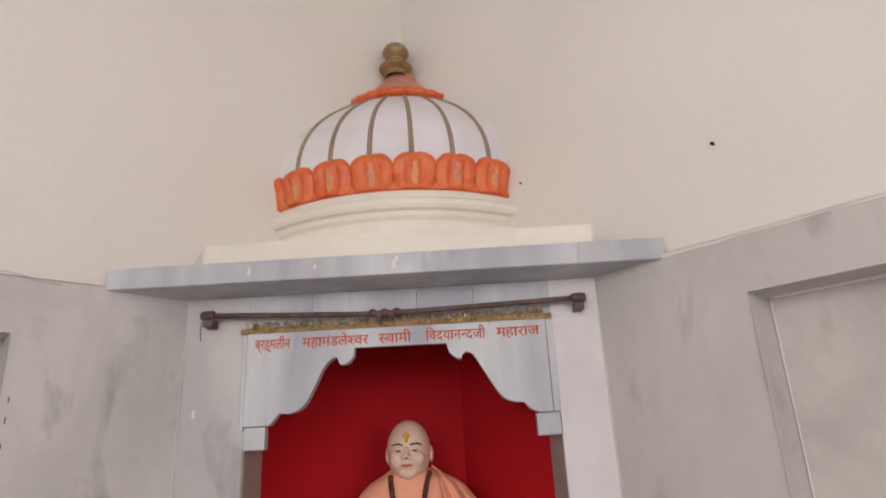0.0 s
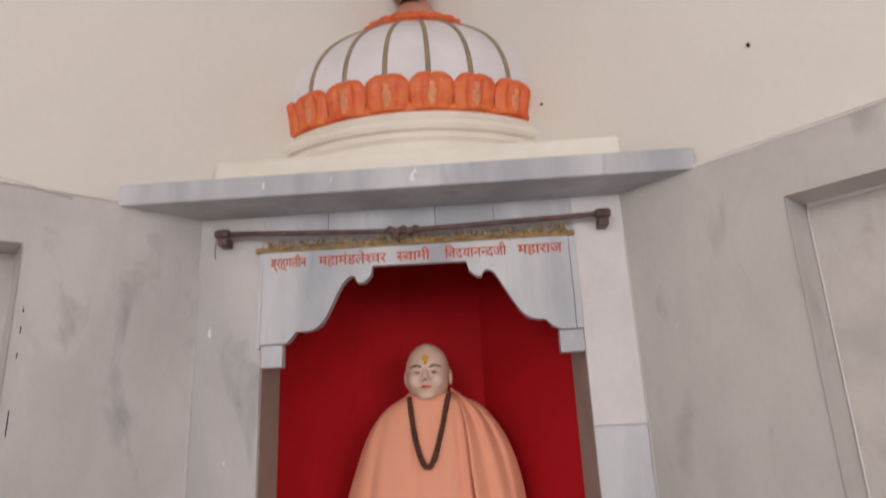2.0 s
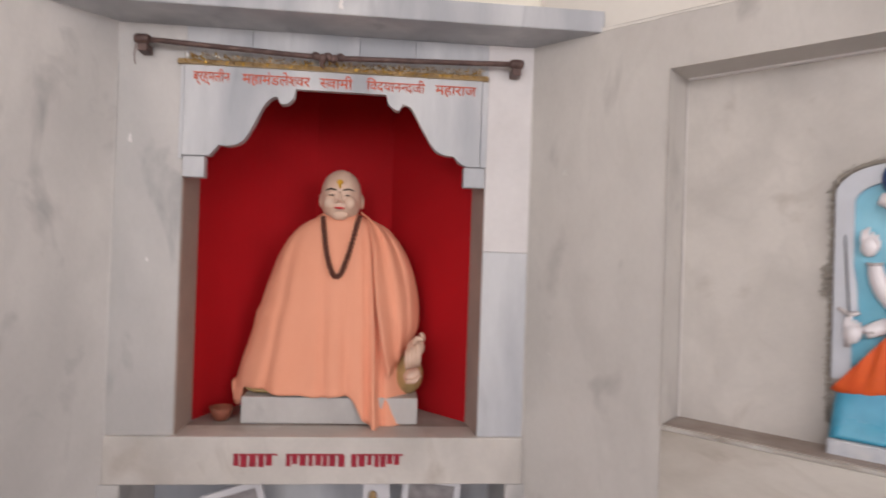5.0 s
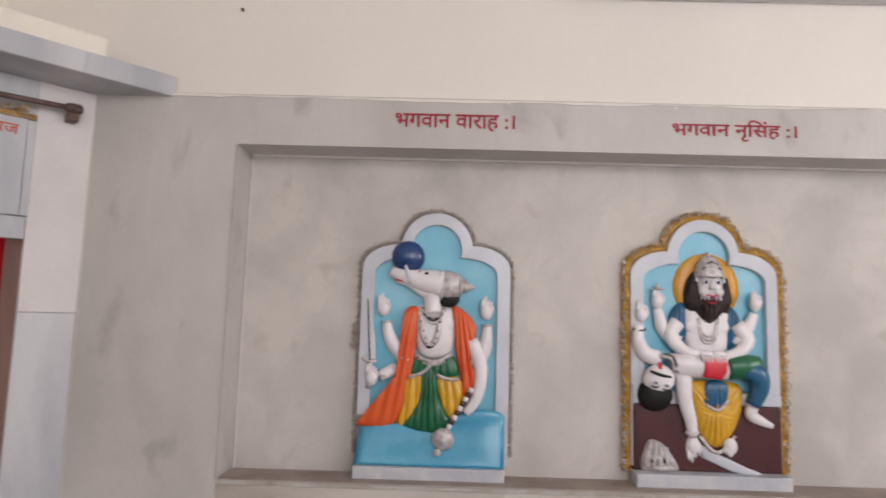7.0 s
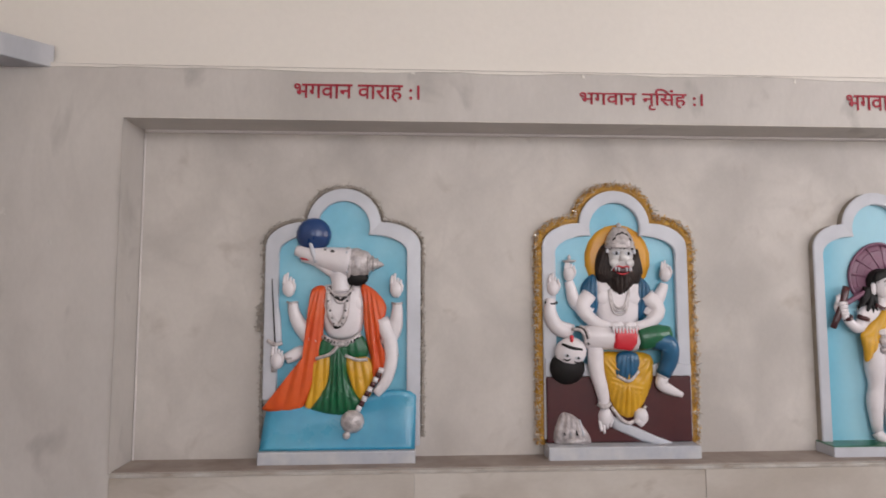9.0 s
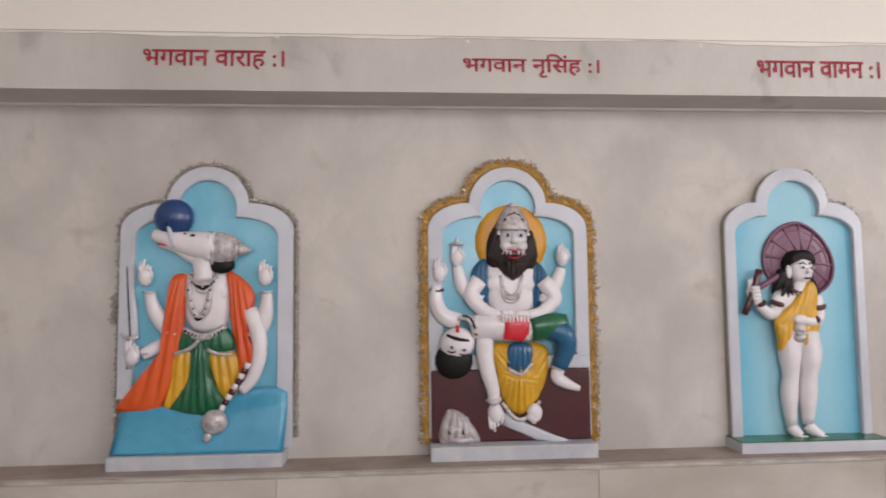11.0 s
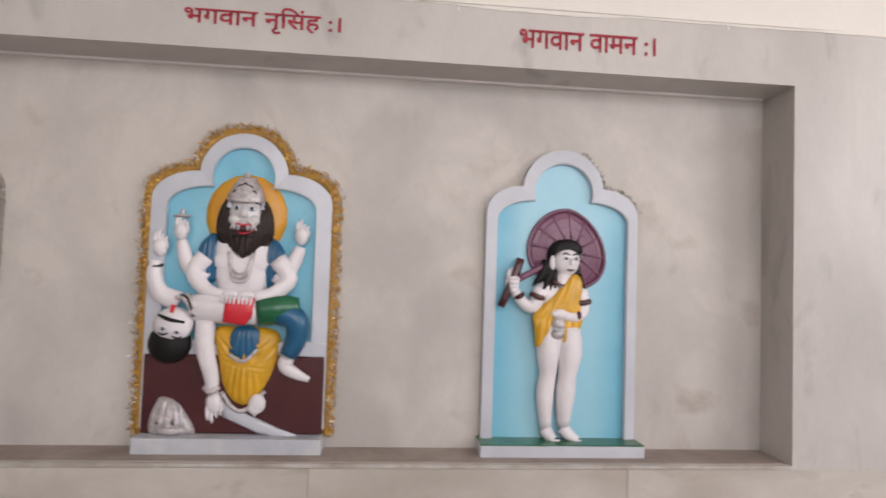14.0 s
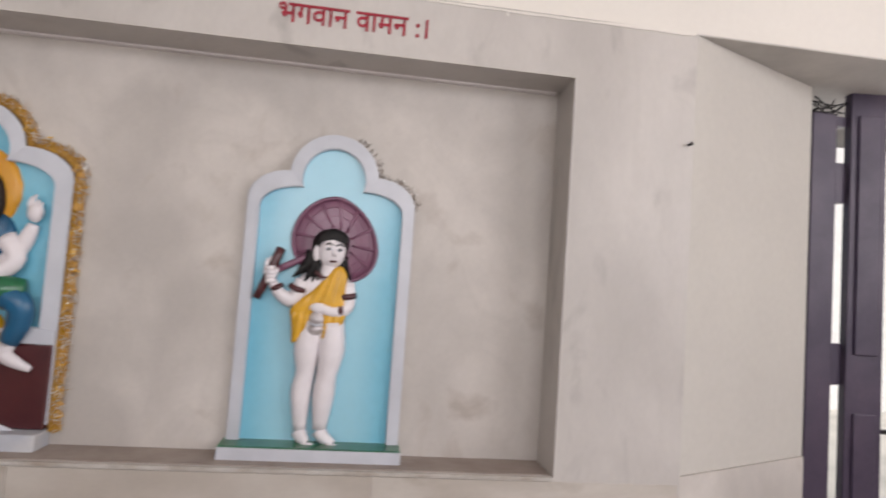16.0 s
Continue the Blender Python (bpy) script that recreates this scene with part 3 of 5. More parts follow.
# valance plate with a scalloped lower edge
right = [(0.1775, 2.060), (0.1815, 2.028), (0.206, 2.006), (0.2245, 2.003), (0.2285, 2.020), (0.2485, 2.026), (0.2695, 2.008), (0.3075, 1.941), (0.3515, 1.872), (0.3885, 1.853), (0.4255, 1.851), (0.4405, 1.828), (0.4715, 1.814), (0.5175, 1.814)]
left = [(0.1415, 2.062), (0.1435, 2.030), (0.166, 2.006), (0.1915, 2.004), (0.1955, 2.020), (0.2075, 2.031), (0.2445, 1.999), (0.2825, 1.922), (0.3155, 1.868), (0.3605, 1.850), (0.3965, 1.853), (0.4095, 1.834), (0.4275, 1.813), (0.5165, 1.812)]


def scallop(half):
    """Rounds the runs between the cusps of a scalloped edge."""
    return [half[0]] + [tuple(p) for p in curve(half[1:4], 4)] + [tuple(p) for p in curve(half[4:11], 4)] + [tuple(p) for p in curve(half[11:13], 3)] + [half[13]]


mid = 0.7445
rim = [(mid + x, z) for x, z in scallop(right)] + [(mid + 0.5175, 2.130), (mid - 0.5165, 2.130)] + [(mid - x, z) for x, z in scallop(left)[::-1]]
part("valance", prism(rim, -0.016, 0.02, bevel=0.003), "marble_blue", shrine, "grey-white marble valance with scalloped edge")
part("corbel", box(JL + 0.002, 0.302, -0.008, 0.030, 1.738, 1.811, 0.003), "marble_blue", shrine)
part("corbel", box(1.205, JR - 0.002, -0.008, 0.030, 1.741, 1.813, 0.003), "marble_blue", shrine)
part("valance_edge", box(0.2135, 0.2264, -0.010, 0.01, 1.80, 2.135, 0.002), "marble_blue", shrine)
part("valance_edge", box(1.2636, 1.2856, -0.010, 0.01, 1.815, 2.135, 0.002), "marble_blue", shrine)

# canopy slab and the plaster step on it
part("canopy_slab", plan([(-0.195, -0.19), (SW + 0.195, -0.19), (SW + 0.03, 0.1), (-0.03, 0.1)], 2.263, 2.336, bevel=0.004), "marble_blue", shrine, "blue-grey marble canopy slab")
step = [(0.10, -0.135), (1.44, -0.135), (SW, 0.03), (0.73, 0.72), (0.0, 0.03)]
part("canopy_step", plan(step, 2.335, 2.420, bevel=0.012), "cream_trim", shrine, "thick cream plaster step")
part("canopy_top", plan([(0.06, -0.03), (0.35, -0.075), (0.73, -0.09), (1.1, -0.075), (1.40, -0.03), (1.44, 0.03), (0.73, 0.71), (0.02, 0.03)], 2.415, 2.444, bevel=0.006), "cream_trim", shrine)

# lower opening under the sill
part("lower_back", box(0.0, SW, 0.32, 0.36, 0.0, 0.80), "marble_blue", shrine)
part("lower_pier", box(-0.02, 0.06, -0.01, 0.36, 0.0, 0.678, 0.003), "marble", shrine)
part("lower_pier", box(SW - 0.06, SW + 0.02, -0.01, 0.36, 0.0, 0.678, 0.003), "marble", shrine)
part("lower_shelf", box(0.06, SW - 0.06, -0.02, 0.32, 0.0, 0.40, 0.004), "marble_blue", shrine, "grey marble shelf under the sill")

# ---- the dome in the corner ----
# its plan is flattened towards the corner; local x points into the room
dome = thing("corner_dome", pose(-1.494, -0.051, 2.441, 0, 0, -45), "white ribbed plaster dome with orange lotus petals and gold finial", "dome")


def flattened(bm):
    bmesh.ops.scale(bm, vec=(0.84, 1.085, 1.0), verts=bm.verts)
    return bm


drum = [(0.0, -0.05), (0.668, -0.05), (0.678, 0.014), (0.678, 0.044), (0.664, 0.056), (0.640, 0.060), (0.632, 0.095), (0.634, 0.135), (0.650, 0.150), (0.654, 0.170), (0.674, 0.176), (0.684, 0.190), (0.682, 0.212), (0.664, 0.226), (0.642, 0.230), (0.634, 0.285), (0.0, 0.29)]
part("drum", flattened(lathe(drum, -75, 75, 150)), "cream_trim", dome, "moulded cream plaster drum")
shell = [tuple(p) for p in curve([(0.615, 0.28), (0.642, 0.37), (0.645, 0.43), (0.624, 0.54), (0.566, 0.65), (0.480, 0.745), (0.384, 0.822), (0.292, 0.886), (0.19, 0.935)], 4)]
part("shell", flattened(lathe(shell, -80, 80, 96)), "pearl", dome, "pearly white painted dome shell", True)
STEP, TURN = 14.2, -5.4
for k in range(-5, 6):
    bm = bmesh.new()
    a = radians(k * STEP + TURN - 0.8)
    pts = [(math.cos(a) * (r + 0.001), math.sin(a) * (r + 0.001), z) for r, z in shell[2:-3:3]]
    tube(bm, pts, [0.0105 - 0.003 * i / len(pts) for i in range(len(pts))], sides=8, n=2)
    part("rib", flattened(bm), "rib", dome, "thin brown painted rib")
for k in range(-5, 6):
    bm = bmesh.new()
    nu, nv = 20, 10
    grid = []
    for j in range(nv + 1):
        s = j / nv
        row = []
        for i in range(nu + 1):
            q = i / nu * 2 - 1
            wide = (0.86 + 0.14 * math.sin(min(s * 1.6, 1) * math.pi / 2)) * (1 - 0.14 * max(0, s - 0.88) / 0.12)
            a = radians(k * STEP + TURN + q * STEP * 0.5 * wide)
            r = 0.640 + 0.032 * s**1.5 + 0.022 * math.sqrt(max(0, 1 - q * q)) - 0.020 * math.exp(-((abs(q) - 0.34) / 0.11) ** 2) * math.sin(min(1, s * 1.15) * math.pi) - (0.03 * max(0, s - 0.85) / 0.15)
            z = 0.266 + 0.158 * s - 0.026 * s * q**6 - 0.006 * s * math.exp(-(q / 0.12) ** 2)
            row.append(bm.verts.new((math.cos(a) * r, math.sin(a) * r, z)))
        grid.append(row)
    for j in range(nv):
        for i in range(nu):
            f = bm.faces.new((grid[j][i], grid[j][i + 1], grid[j + 1][i + 1], grid[j + 1][i]))
            # middle faces take the painted highlight, a tapered pale streak
            f.material_index = 1 if i in (9, 10) and 1 <= j <= 6 or i in (8, 11) and j in (2, 3, 4) else 0
    rim2 = [bm.verts.new(v.co * 0.94 + Vector((0, 0, 0.06 * v.co.z))) for v in grid[-1]]
    for i in range(nu):
        bm.faces.new((grid[-1][i], grid[-1][i + 1], rim2[i + 1], rim2[i]))
    part("petal", flattened(bm), ["petal", "petal_pale"], dome, "orange lotus petal with a painted highlight streak", True)
part("petal_band", flattened(lathe([(0.60, 0.262), (0.644, 0.263), (0.650, 0.268), (0.640, 0.315), (0.60, 0.33)], -75, 75, 90)), "petal", dome, "orange band under the petals", True)
part("collar", flattened(lathe([(0.0, 0.922), (0.240, 0.922), (0.262, 0.929), (0.264, 0.951), (0.245, 0.965), (0.20, 0.977), (0.0, 0.982)], -180, 180, 180, wave=lambda a, z: 1 + 0.028 * max(-0.6, min(0.6, 1.6 * math.cos(a * 26))))), "petal", dome, "scalloped orange collar", True)
part("neck", flattened(lathe([(0.225, 0.962), (0.195, 0.99), (0.135, 1.05), (0.09, 1.105), (0.064, 1.17)], -180, 180, 32)), "salmon", dome, "salmon painted cone", True)
knob = [tuple(p) for p in curve([(0.055, 0.0), (0.05, 0.025), (0.076, 0.038), (0.088, 0.053), (0.058, 0.068), (0.033, 0.080), (0.050, 0.093), (0.040, 0.105), (0.059, 0.124), (0.070, 0.148), (0.059, 0.176), (0.033, 0.197), (0.001, 0.204)], 4)]
part("finial", lathe(knob, -180, 180, 32), "gold", dome, "turned dull gold finial", True, pose(0.05, -0.012, 1.120))

# ---- the reliefs in the recess ----
def foil_arch(w, top, shoulder, notch, lobe, foot, n=10):
    """The outline of a three-lobed arch: half width w, side lobes from shoulder to notch, a round middle lobe."""
    right = [(w, foot), (w, shoulder)]
    for k in range(1, n):
        a = k / n * math.pi / 2
        right.append((lobe + (w - lobe) * math.cos(a), shoulder + (notch - shoulder) * math.sin(a)))
    mz = top - lobe
    start = max(-0.6, math.asin(max(-1, min(1, (notch - mz) / lobe))))
    for k in range(n + 1):
        a = start + (math.pi / 2 - start) * k / n
        right.append((lobe * math.cos(a), mz + lobe * math.sin(a)))
    return right[:-1] + [(0, top)] + [(-x, z) for x, z in right[:-1][::-1]]


def relief(xc, w, label, edge, floor="skyblue", foot=0.05):
    """A painted relief: grey lobed border, blue ground sunk behind it."""
    r = thing("relief", pose(xc, DEEP, BASE), label, "relief", "painted reliefs in the recess")
    out = foil_arch(w, 0.900, 0.700, 0.785, 0.126, foot)
    inn = foil_arch(w - edge, 0.857, 0.680, 0.741, 0.089, foot)
    bm = bmesh.new()
    n = len(out)
    loops = [[bm.verts.new((x, y, z)) for x, z in o] for o, y in ((out, 0.0), (out, -0.026), (inn, -0.030), (inn, -0.010))]
    for k, (a, b) in enumerate(zip(loops, loops[1:])):
        for i in range(n - 1):
            bm.faces.new((a[i], a[i + 1], b[i + 1], b[i])).material_index = 0 if k else 1
    bmesh.ops.bevel(bm, geom=[e for e in bm.edges if abs(e.verts[0].co.y - e.verts[1].co.y) < 1e-6 and e.verts[0].co.y < -0.015 and len(e.link_faces) == 2], offset=0.003, segments=2, affect="EDGES")
    part("border", bm, ["border", "border_side"], r, "pale grey painted border with brown sides")
    part("ground_panel", prism([(x * 1.02, z) for x, z in inn], -0.012, 0.0), floor, r, "sky blue painted ground")
    return r, out


PAINTS = ["skin", "black", "silver", "orange", "yellow", "green", "teal", "crimson", "purple", "maroon", "blue", "border", "halo", "hair", "face_silver"]
HALO, HAIR, ASH = 12, 13, 14
SKIN, BLACK, SILVER, ORANGE, YELLOW, GREEN, TEAL, CRIMSON, PURPLE, MAROON, BLUE, PALE = range(12)


class Carver:
    """Lays shapes of a relief on a sculptor's grid: columns from the middle line, rows counted down to the foot."""

    def __init__(self, middle, foot, step, rise, lean=0.0, tilt=0.0, aside=0.0, base=0.0):
        self.bm, self.middle, self.foot, self.step, self.rise = bmesh.new(), middle, foot, step, rise
        self.lean, self.tilt, self.aside, self.base = lean, tilt, aside, base

    def at(self, g, h, y=0.0):
        u, v = g - self.middle, self.foot - h
        return (u * self.step + v * self.lean + self.aside, y * 0.68 - 0.007, v * self.rise + u * self.tilt + self.base)

    def limb(self, pts, radii, paint, y=-0.022, flat=0.72, n=4):
        tube(self.bm, [self.at(p[0], p[1], p[2] if len(p) > 2 else y) for p in pts], [r * self.step for r in radii], paint, 10, n, flat)

    def ball(self, g, h, rx, rz, paint, y=-0.022, ry=None, turn=0):
        ell(self.bm, self.at(g, h, y), (rx * self.step, (ry or min(rx, rz)) * 0.75 * self.step, rz * self.step), paint, (0, turn, 0))

    def swell(self, pts, paint, y=-0.012, h=0.02, folds=0.0, count=9.0, fan=None, sharp=False):
        out = [self.at(*p)[::2] for p in pts]
        pillow(self.bm, out, y * 0.68 - 0.007, h * 0.72, paint, folds * 1.5, count, self.at(*fan)[::2] if fan else None, sharp=sharp)

    def fist(self, g, h, r, paint=SKIN, y=-0.036, up=True):
        """A hand with bent fingers."""
        self.ball(g, h, r * 0.86, r * 1.15, paint, y)
        s = -1 if up else 1
        for k in range(4):
            x = g - r * 0.60 + k * r * 0.38
            reach = (1.75, 2.0, 1.45, 1.2)[k]
            self.limb([(x, h + s * r * 0.4, y - 0.005), (x + r * 0.05, h + s * r * reach * 0.7, y - 0.010), (x + r * 0.16, h + s * r * reach, y - 0.004)], [r * 0.24, r * 0.21, r * 0.15], paint, n=2)
        self.limb([(g + r * 0.6, h - s * r * 0.3, y - 0.006), (g + r * 0.8, h + s * r * 0.45, y - 0.012), (g + r * 0.45, h + s * r * 0.95, y - 0.014)], [r * 0.27, r * 0.22, r * 0.16], paint, n=2)

    def eyes(self, g, h, gap, r, y):
        for s in (-1, 1):
            self.ball(g + s * gap, h, r, r * 0.5, PALE, y, r * 0.4)
            self.ball(g + s * gap, h, r * 0.45, r * 0.45, BLACK, y - 0.0015, r * 0.4)
            self.limb([(g + s * gap - r * 1.2, h - r * 1.1, y), (g + s * gap, h - r * 1.7, y - 0.001), (g + s * gap + r * 1.2, h - r * 1.1, y)], [r * 0.16, r * 0.25, r * 0.16], BLACK, n=3)

    def done(self, parent, label, name="figure"):
        """Hands over what has been laid so far as one part and begins the next."""
        ob = part(name, self.bm, PAINTS, parent, label, False)
        self.bm = bmesh.new()
        return ob


# ---- relief with the boar-headed figure ----
r1, arch1 = relief(0.688, 0.262, "painted relief of a boar-headed figure on blue water", 0.046, foot=0.19)
part("plinth", box(-0.260, 0.246, -0.088, 0.0, SILL - BASE, 0.033, 0.004), "plinth", r1, "scuffed grey painted plinth")
bm = bmesh.new()
pillow(bm, [(-0.258, 0.034), (-0.252, 0.12), (-0.245, 0.160), (-0.12, 0.168), (0.03, 0.168), (0.075, 0.192), (0.11, 0.212), (0.17, 0.220), (0.225, 0.216), (0.248, 0.20), (0.247, 0.15), (0.244, 0.034)], -0.029, 0.008, 0, 0.0, sharp=True, steps=12)
part("border_foot", box(0.216, 0.2605, -0.026, 0.0, 0.034, 0.192, 0.003), "border", r1)
for v in bm.verts:  # the waves run out towards the plinth's front edge
    v.co.y -= 0.040 * max(0.0, 1 - (v.co.z - 0.034) / 0.10) if v.co.y < -0.01 else 0.0
part("water", bm, "water", r1, "glossy blue painted waves")
c = Carver(368, 1035, 0.000933, 0.000965, -0.000022, 0.0, 0.0167, -0.043)
# cape behind the body
c.swell([(290, 402), (250, 425), (242, 527), (240, 612), (219, 698), (161, 773), (80, 818), (98, 832), (156, 839), (213, 824), (254, 745), (283, 640), (296, 527), (305, 430)], ORANGE, -0.036, 0.016, 0.006, 38, (300, 300))
c.swell([(432, 398), (485, 425), (520, 478), (502, 548), (499, 602), (525, 677), (473, 745), (460, 655), (441, 560), (436, 470)], ORANGE, -0.026, 0.022, 0.006, 44, (440, 250))
# far arms
c.limb([(262, 600, -0.02), (212, 545, -0.022), (190, 500, -0.026), (184, 458, -0.03)], [30, 27, 22, 17], SKIN)
c.fist(172, 412, 27)
c.limb([(515, 610, -0.02), (548, 555, -0.022), (558, 505, -0.026), (560, 462, -0.03)], [28, 27, 22, 17], SKIN)
c.fist(557, 415, 27)
# torso
c.swell([(288, 408), (350, 398), (428, 404), (440, 470), (424, 570), (365, 592), (305, 572), (284, 480)], SKIN, -0.016, 0.030)
c.ball(328, 465, 40, 32, SKIN, -0.034, 9)
c.ball(398, 465, 40, 32, SKIN, -0.034, 9)
c.limb([(358, 425), (354, 385), (352, 355)], [34, 31, 38], SKIN, -0.034)
# near arms
c.limb([(224, 616, 0.010), (214, 624, 0.002), (199, 637, -0.022), (160, 655, -0.038)], [12, 19, 23, 19], SKIN)
c.fist(130, 660, 27)
c.limb([(500, 520, -0.024), (530, 590, -0.034), (535, 660, -0.038), (515, 730, -0.048), (478, 775, -0.052)], [28, 27, 24, 21, 16], SKIN)
# skirt
c.swell([(265, 645), (326, 639), (316, 719), (287, 816), (229, 823), (250, 741)], YELLOW, -0.038, 0.014, 0.005, 34, (300, 400))
c.swell([(372, 652), (456, 655), (468, 741), (448, 802), (412, 790), (386, 730)], YELLOW, -0.036, 0.014, 0.005, 34, (380, 400))
c.swell([(292, 585), (365, 592), (430, 575), (450, 645), (365, 655), (268, 645)], GREEN, -0.034, 0.020, 0.005, 40, (360, 300))
c.swell([(322, 610), (372, 610), (380, 725), (427, 808), (404, 834), (341, 848), (265, 832), (250, 816), (306, 730)], GREEN, -0.042, 0.018, 0.008, 42, (345, 480))
c.limb([(268, 654, -0.058), (320, 637, -0.064), (345, 612, -0.064)], [6, 6, 6], SILVER)
c.limb([(372, 642, -0.064), (412, 657, -0.060), (452, 657, -0.054)], [6, 6, 6], SILVER)
c.limb([(290, 578, -0.036), (340, 602, -0.05), (385, 598, -0.05), (428, 570, -0.036)], [8, 13, 12, 8], SILVER)
# necklaces and bracelets
for k, (dx, dz) in enumerate(((46, 30), (40, 42), (34, 54))):
    c.limb([(358 - dx, 405, -0.040), (358 - dx * 0.6, 405 + dz * 0.8, -0.052), (358, 408 + dz, -0.054), (358 + dx * 0.6, 405 + dz * 0.8, -0.052), (358 + dx, 402, -0.040)], [4, 5, 6, 5, 4], BLACK if k == 1 else SILVER)
c.limb([(312, 430, -0.042), (318, 500, -0.052), (345, 540, -0.054), (372, 510, -0.053), (384, 430, -0.044)], [9, 11, 12, 11, 9], SILVER)
c.ball(343, 542, 13, 11, BLACK, -0.058, 6)
for k in range(9):
    u = (k - 4) / 4
    c.ball(358 + 44 * u, 448 - 34 * u * u, 5, 6, BLACK if k % 2 else SILVER, -0.056 + 0.010 * u * u, 4)
for k in range(11):
    u = (k - 5) / 5
    c.ball(348 + 34 * u, 548 - 92 * u * u, 4, 4, BLACK, -0.064 + 0.006 * u * u, 3)
    c.ball(359 + 58 * u, 602 - 18 * u * u, 4, 5, BLACK, -0.061 + 0.010 * u * u, 3)
for g, h, w in ((184, 460, 19), (560, 463, 19), (172, 650, 20), (534, 645, 28)):
    c.limb([(g - w, h, -0.036), (g, h + 3, -0.055), (g + w, h, -0.036)], [4, 4, 4], SILVER, n=3)
# head with snout, tusk, crown
c.limb([(388, 322, -0.038), (335, 312, -0.045), (280, 302, -0.045), (228, 288, -0.04), (198, 278, -0.036)], [54, 46, 35, 25, 18], SKIN, flat=0.7)
c.limb([(365, 372, -0.034), (318, 352, -0.042), (270, 322, -0.042), (218, 310, -0.038)], [18, 17, 14, 9], SKIN, flat=0.7)
c.limb([(274, 318, -0.062), (215, 308, -0.055)], [4, 3], CRIMSON)
c.limb([(276, 322, -0.062), (262, 285, -0.070), (248, 232, -0.064)], [11, 9, 3], PALE)
c.ball(333, 286, 9, 7, BLACK, -0.076, 4)
c.ball(306, 278, 5, 3, BLACK, -0.070, 3)
c.ball(412, 375, 46, 30, BLACK, -0.03, 22)
c.ball(414, 322, 44, 54, SILVER, -0.036, 34)
for k in range(3):
    c.limb([(384 + k * 24, 270 + k * 6, -0.045), (390 + k * 22, 322, -0.066 + k * 0.004), (384 + k * 24, 374 - k * 6, -0.045)], [8 - k, 9 - k, 8 - k], SILVER, n=3)
c.ball(432, 323, 46, 48, SILVER, -0.036, 32)
c.limb([(462, 325), (482, 327), (502, 329), (514, 330)], [29, 20, 10, 3], SILVER, -0.036)
for g, r in ((456, 40), (474, 26), (490, 17)):
    c.limb([(g, 324 - r, -0.036), (g + 3, 325, -0.036 - r * 0.0009), (g, 326 + r, -0.036)], [3.5, 4, 3.5], SILVER, n=3)
for k in range(5):
    c.ball(384, 288 + k * 17, 5, 5, PALE, -0.0765, 4)
c.done(r1, "white-skinned boar-headed figure in orange and green drapery")
c.ball(262, 224, 64, 62, BLUE, -0.030, 50)
c.done(r1, "glossy dark blue globe", "globe")
# sword and mace
c.swell([(98, 605), (92, 490), (106, 370), (120, 350), (126, 420), (140, 520), (144, 605)], PALE, -0.024, 0.008, sharp=True)
c.limb([(122, 600), (116, 480), (112, 380)], [2.5, 2.5, 1.5], BLACK, -0.034)
c.limb([(95, 590, -0.034), (122, 606, -0.04), (148, 600, -0.034)], [6, 8, 6], SILVER)
c.limb([(122, 606), (118, 700)], [10, 10], SILVER, -0.034)
c.done(r1, "pale sword with a silver hilt", "sword")
for k in range(9):
    t = k / 8
    c.limb([(502 - 80 * t, 686 + 128 * t, -0.058), (495 - 80 * t, 702 + 128 * t, -0.060)], [9.5, 9.5], MAROON if k % 2 else SKIN, n=2)
c.ball(396, 864, 42, 40, SILVER, -0.072, 32)
for k in range(4):
    a = radians(30 + 40 * k)
    c.limb([(396 + 40 * math.cos(a), 864 - 40 * math.sin(a), -0.072), (396, 864, -0.110), (396 - 40 * math.cos(a), 864 + 40 * math.sin(a), -0.072)], [2, 3, 2], SILVER, n=3)
c.ball(376, 908, 14, 14, SILVER, -0.085)
c.done(r1, "striped mace with a silver-brown head", "mace")

# ---- relief with the bearded lion-headed figure ----
r2, arch2 = relief(1.626, 0.256, "painted relief of a bearded seated figure holding a captive", 0.045)
part("plinth", box(-0.255, 0.257, -0.084, 0.0, SILL - BASE, 0.036, 0.004), "plinth", r2, "scuffed grey painted plinth")
part("seat_block", box(-0.250, 0.252, -0.034, 0.0, 0.037, 0.258, 0.006), "maroon", r2, "glossy maroon painted seat")
part("seat_edge", prism([(-0.252, 0.259), (-0.252, 0.322), (-0.2, 0.320), (0.0, 0.275), (0.17, 0.305), (0.254, 0.296), (0.254, 0.259)], -0.033, -0.002, bevel=0.003), "border", r2, "pale grey painted step")
c = Carver(345, 1062, 0.000947, 0.000943, 0.000025, -0.000034, -0.0099, -0.0247)
c.ball(348, 336, 126, 128, HALO, -0.008, 12)
c.done(r2, "ochre yellow round halo", "halo")
# far arms
c.limb([(245, 540, -0.02), (190, 500, -0.024), (172, 450, -0.028), (165, 425, -0.03)], [28, 25, 20, 16], SKIN)
c.fist(164, 398, 25)
c.ball(163, 352, 26, 6, SILVER, -0.04, 20)
c.ball(163, 340, 6, 12, SILVER, -0.04)
c.limb([(455, 540, -0.02), (495, 480, -0.024), (512, 440, -0.028), (518, 420, -0.03)], [28, 25, 20, 15], SKIN)
c.fist(520, 386, 25)
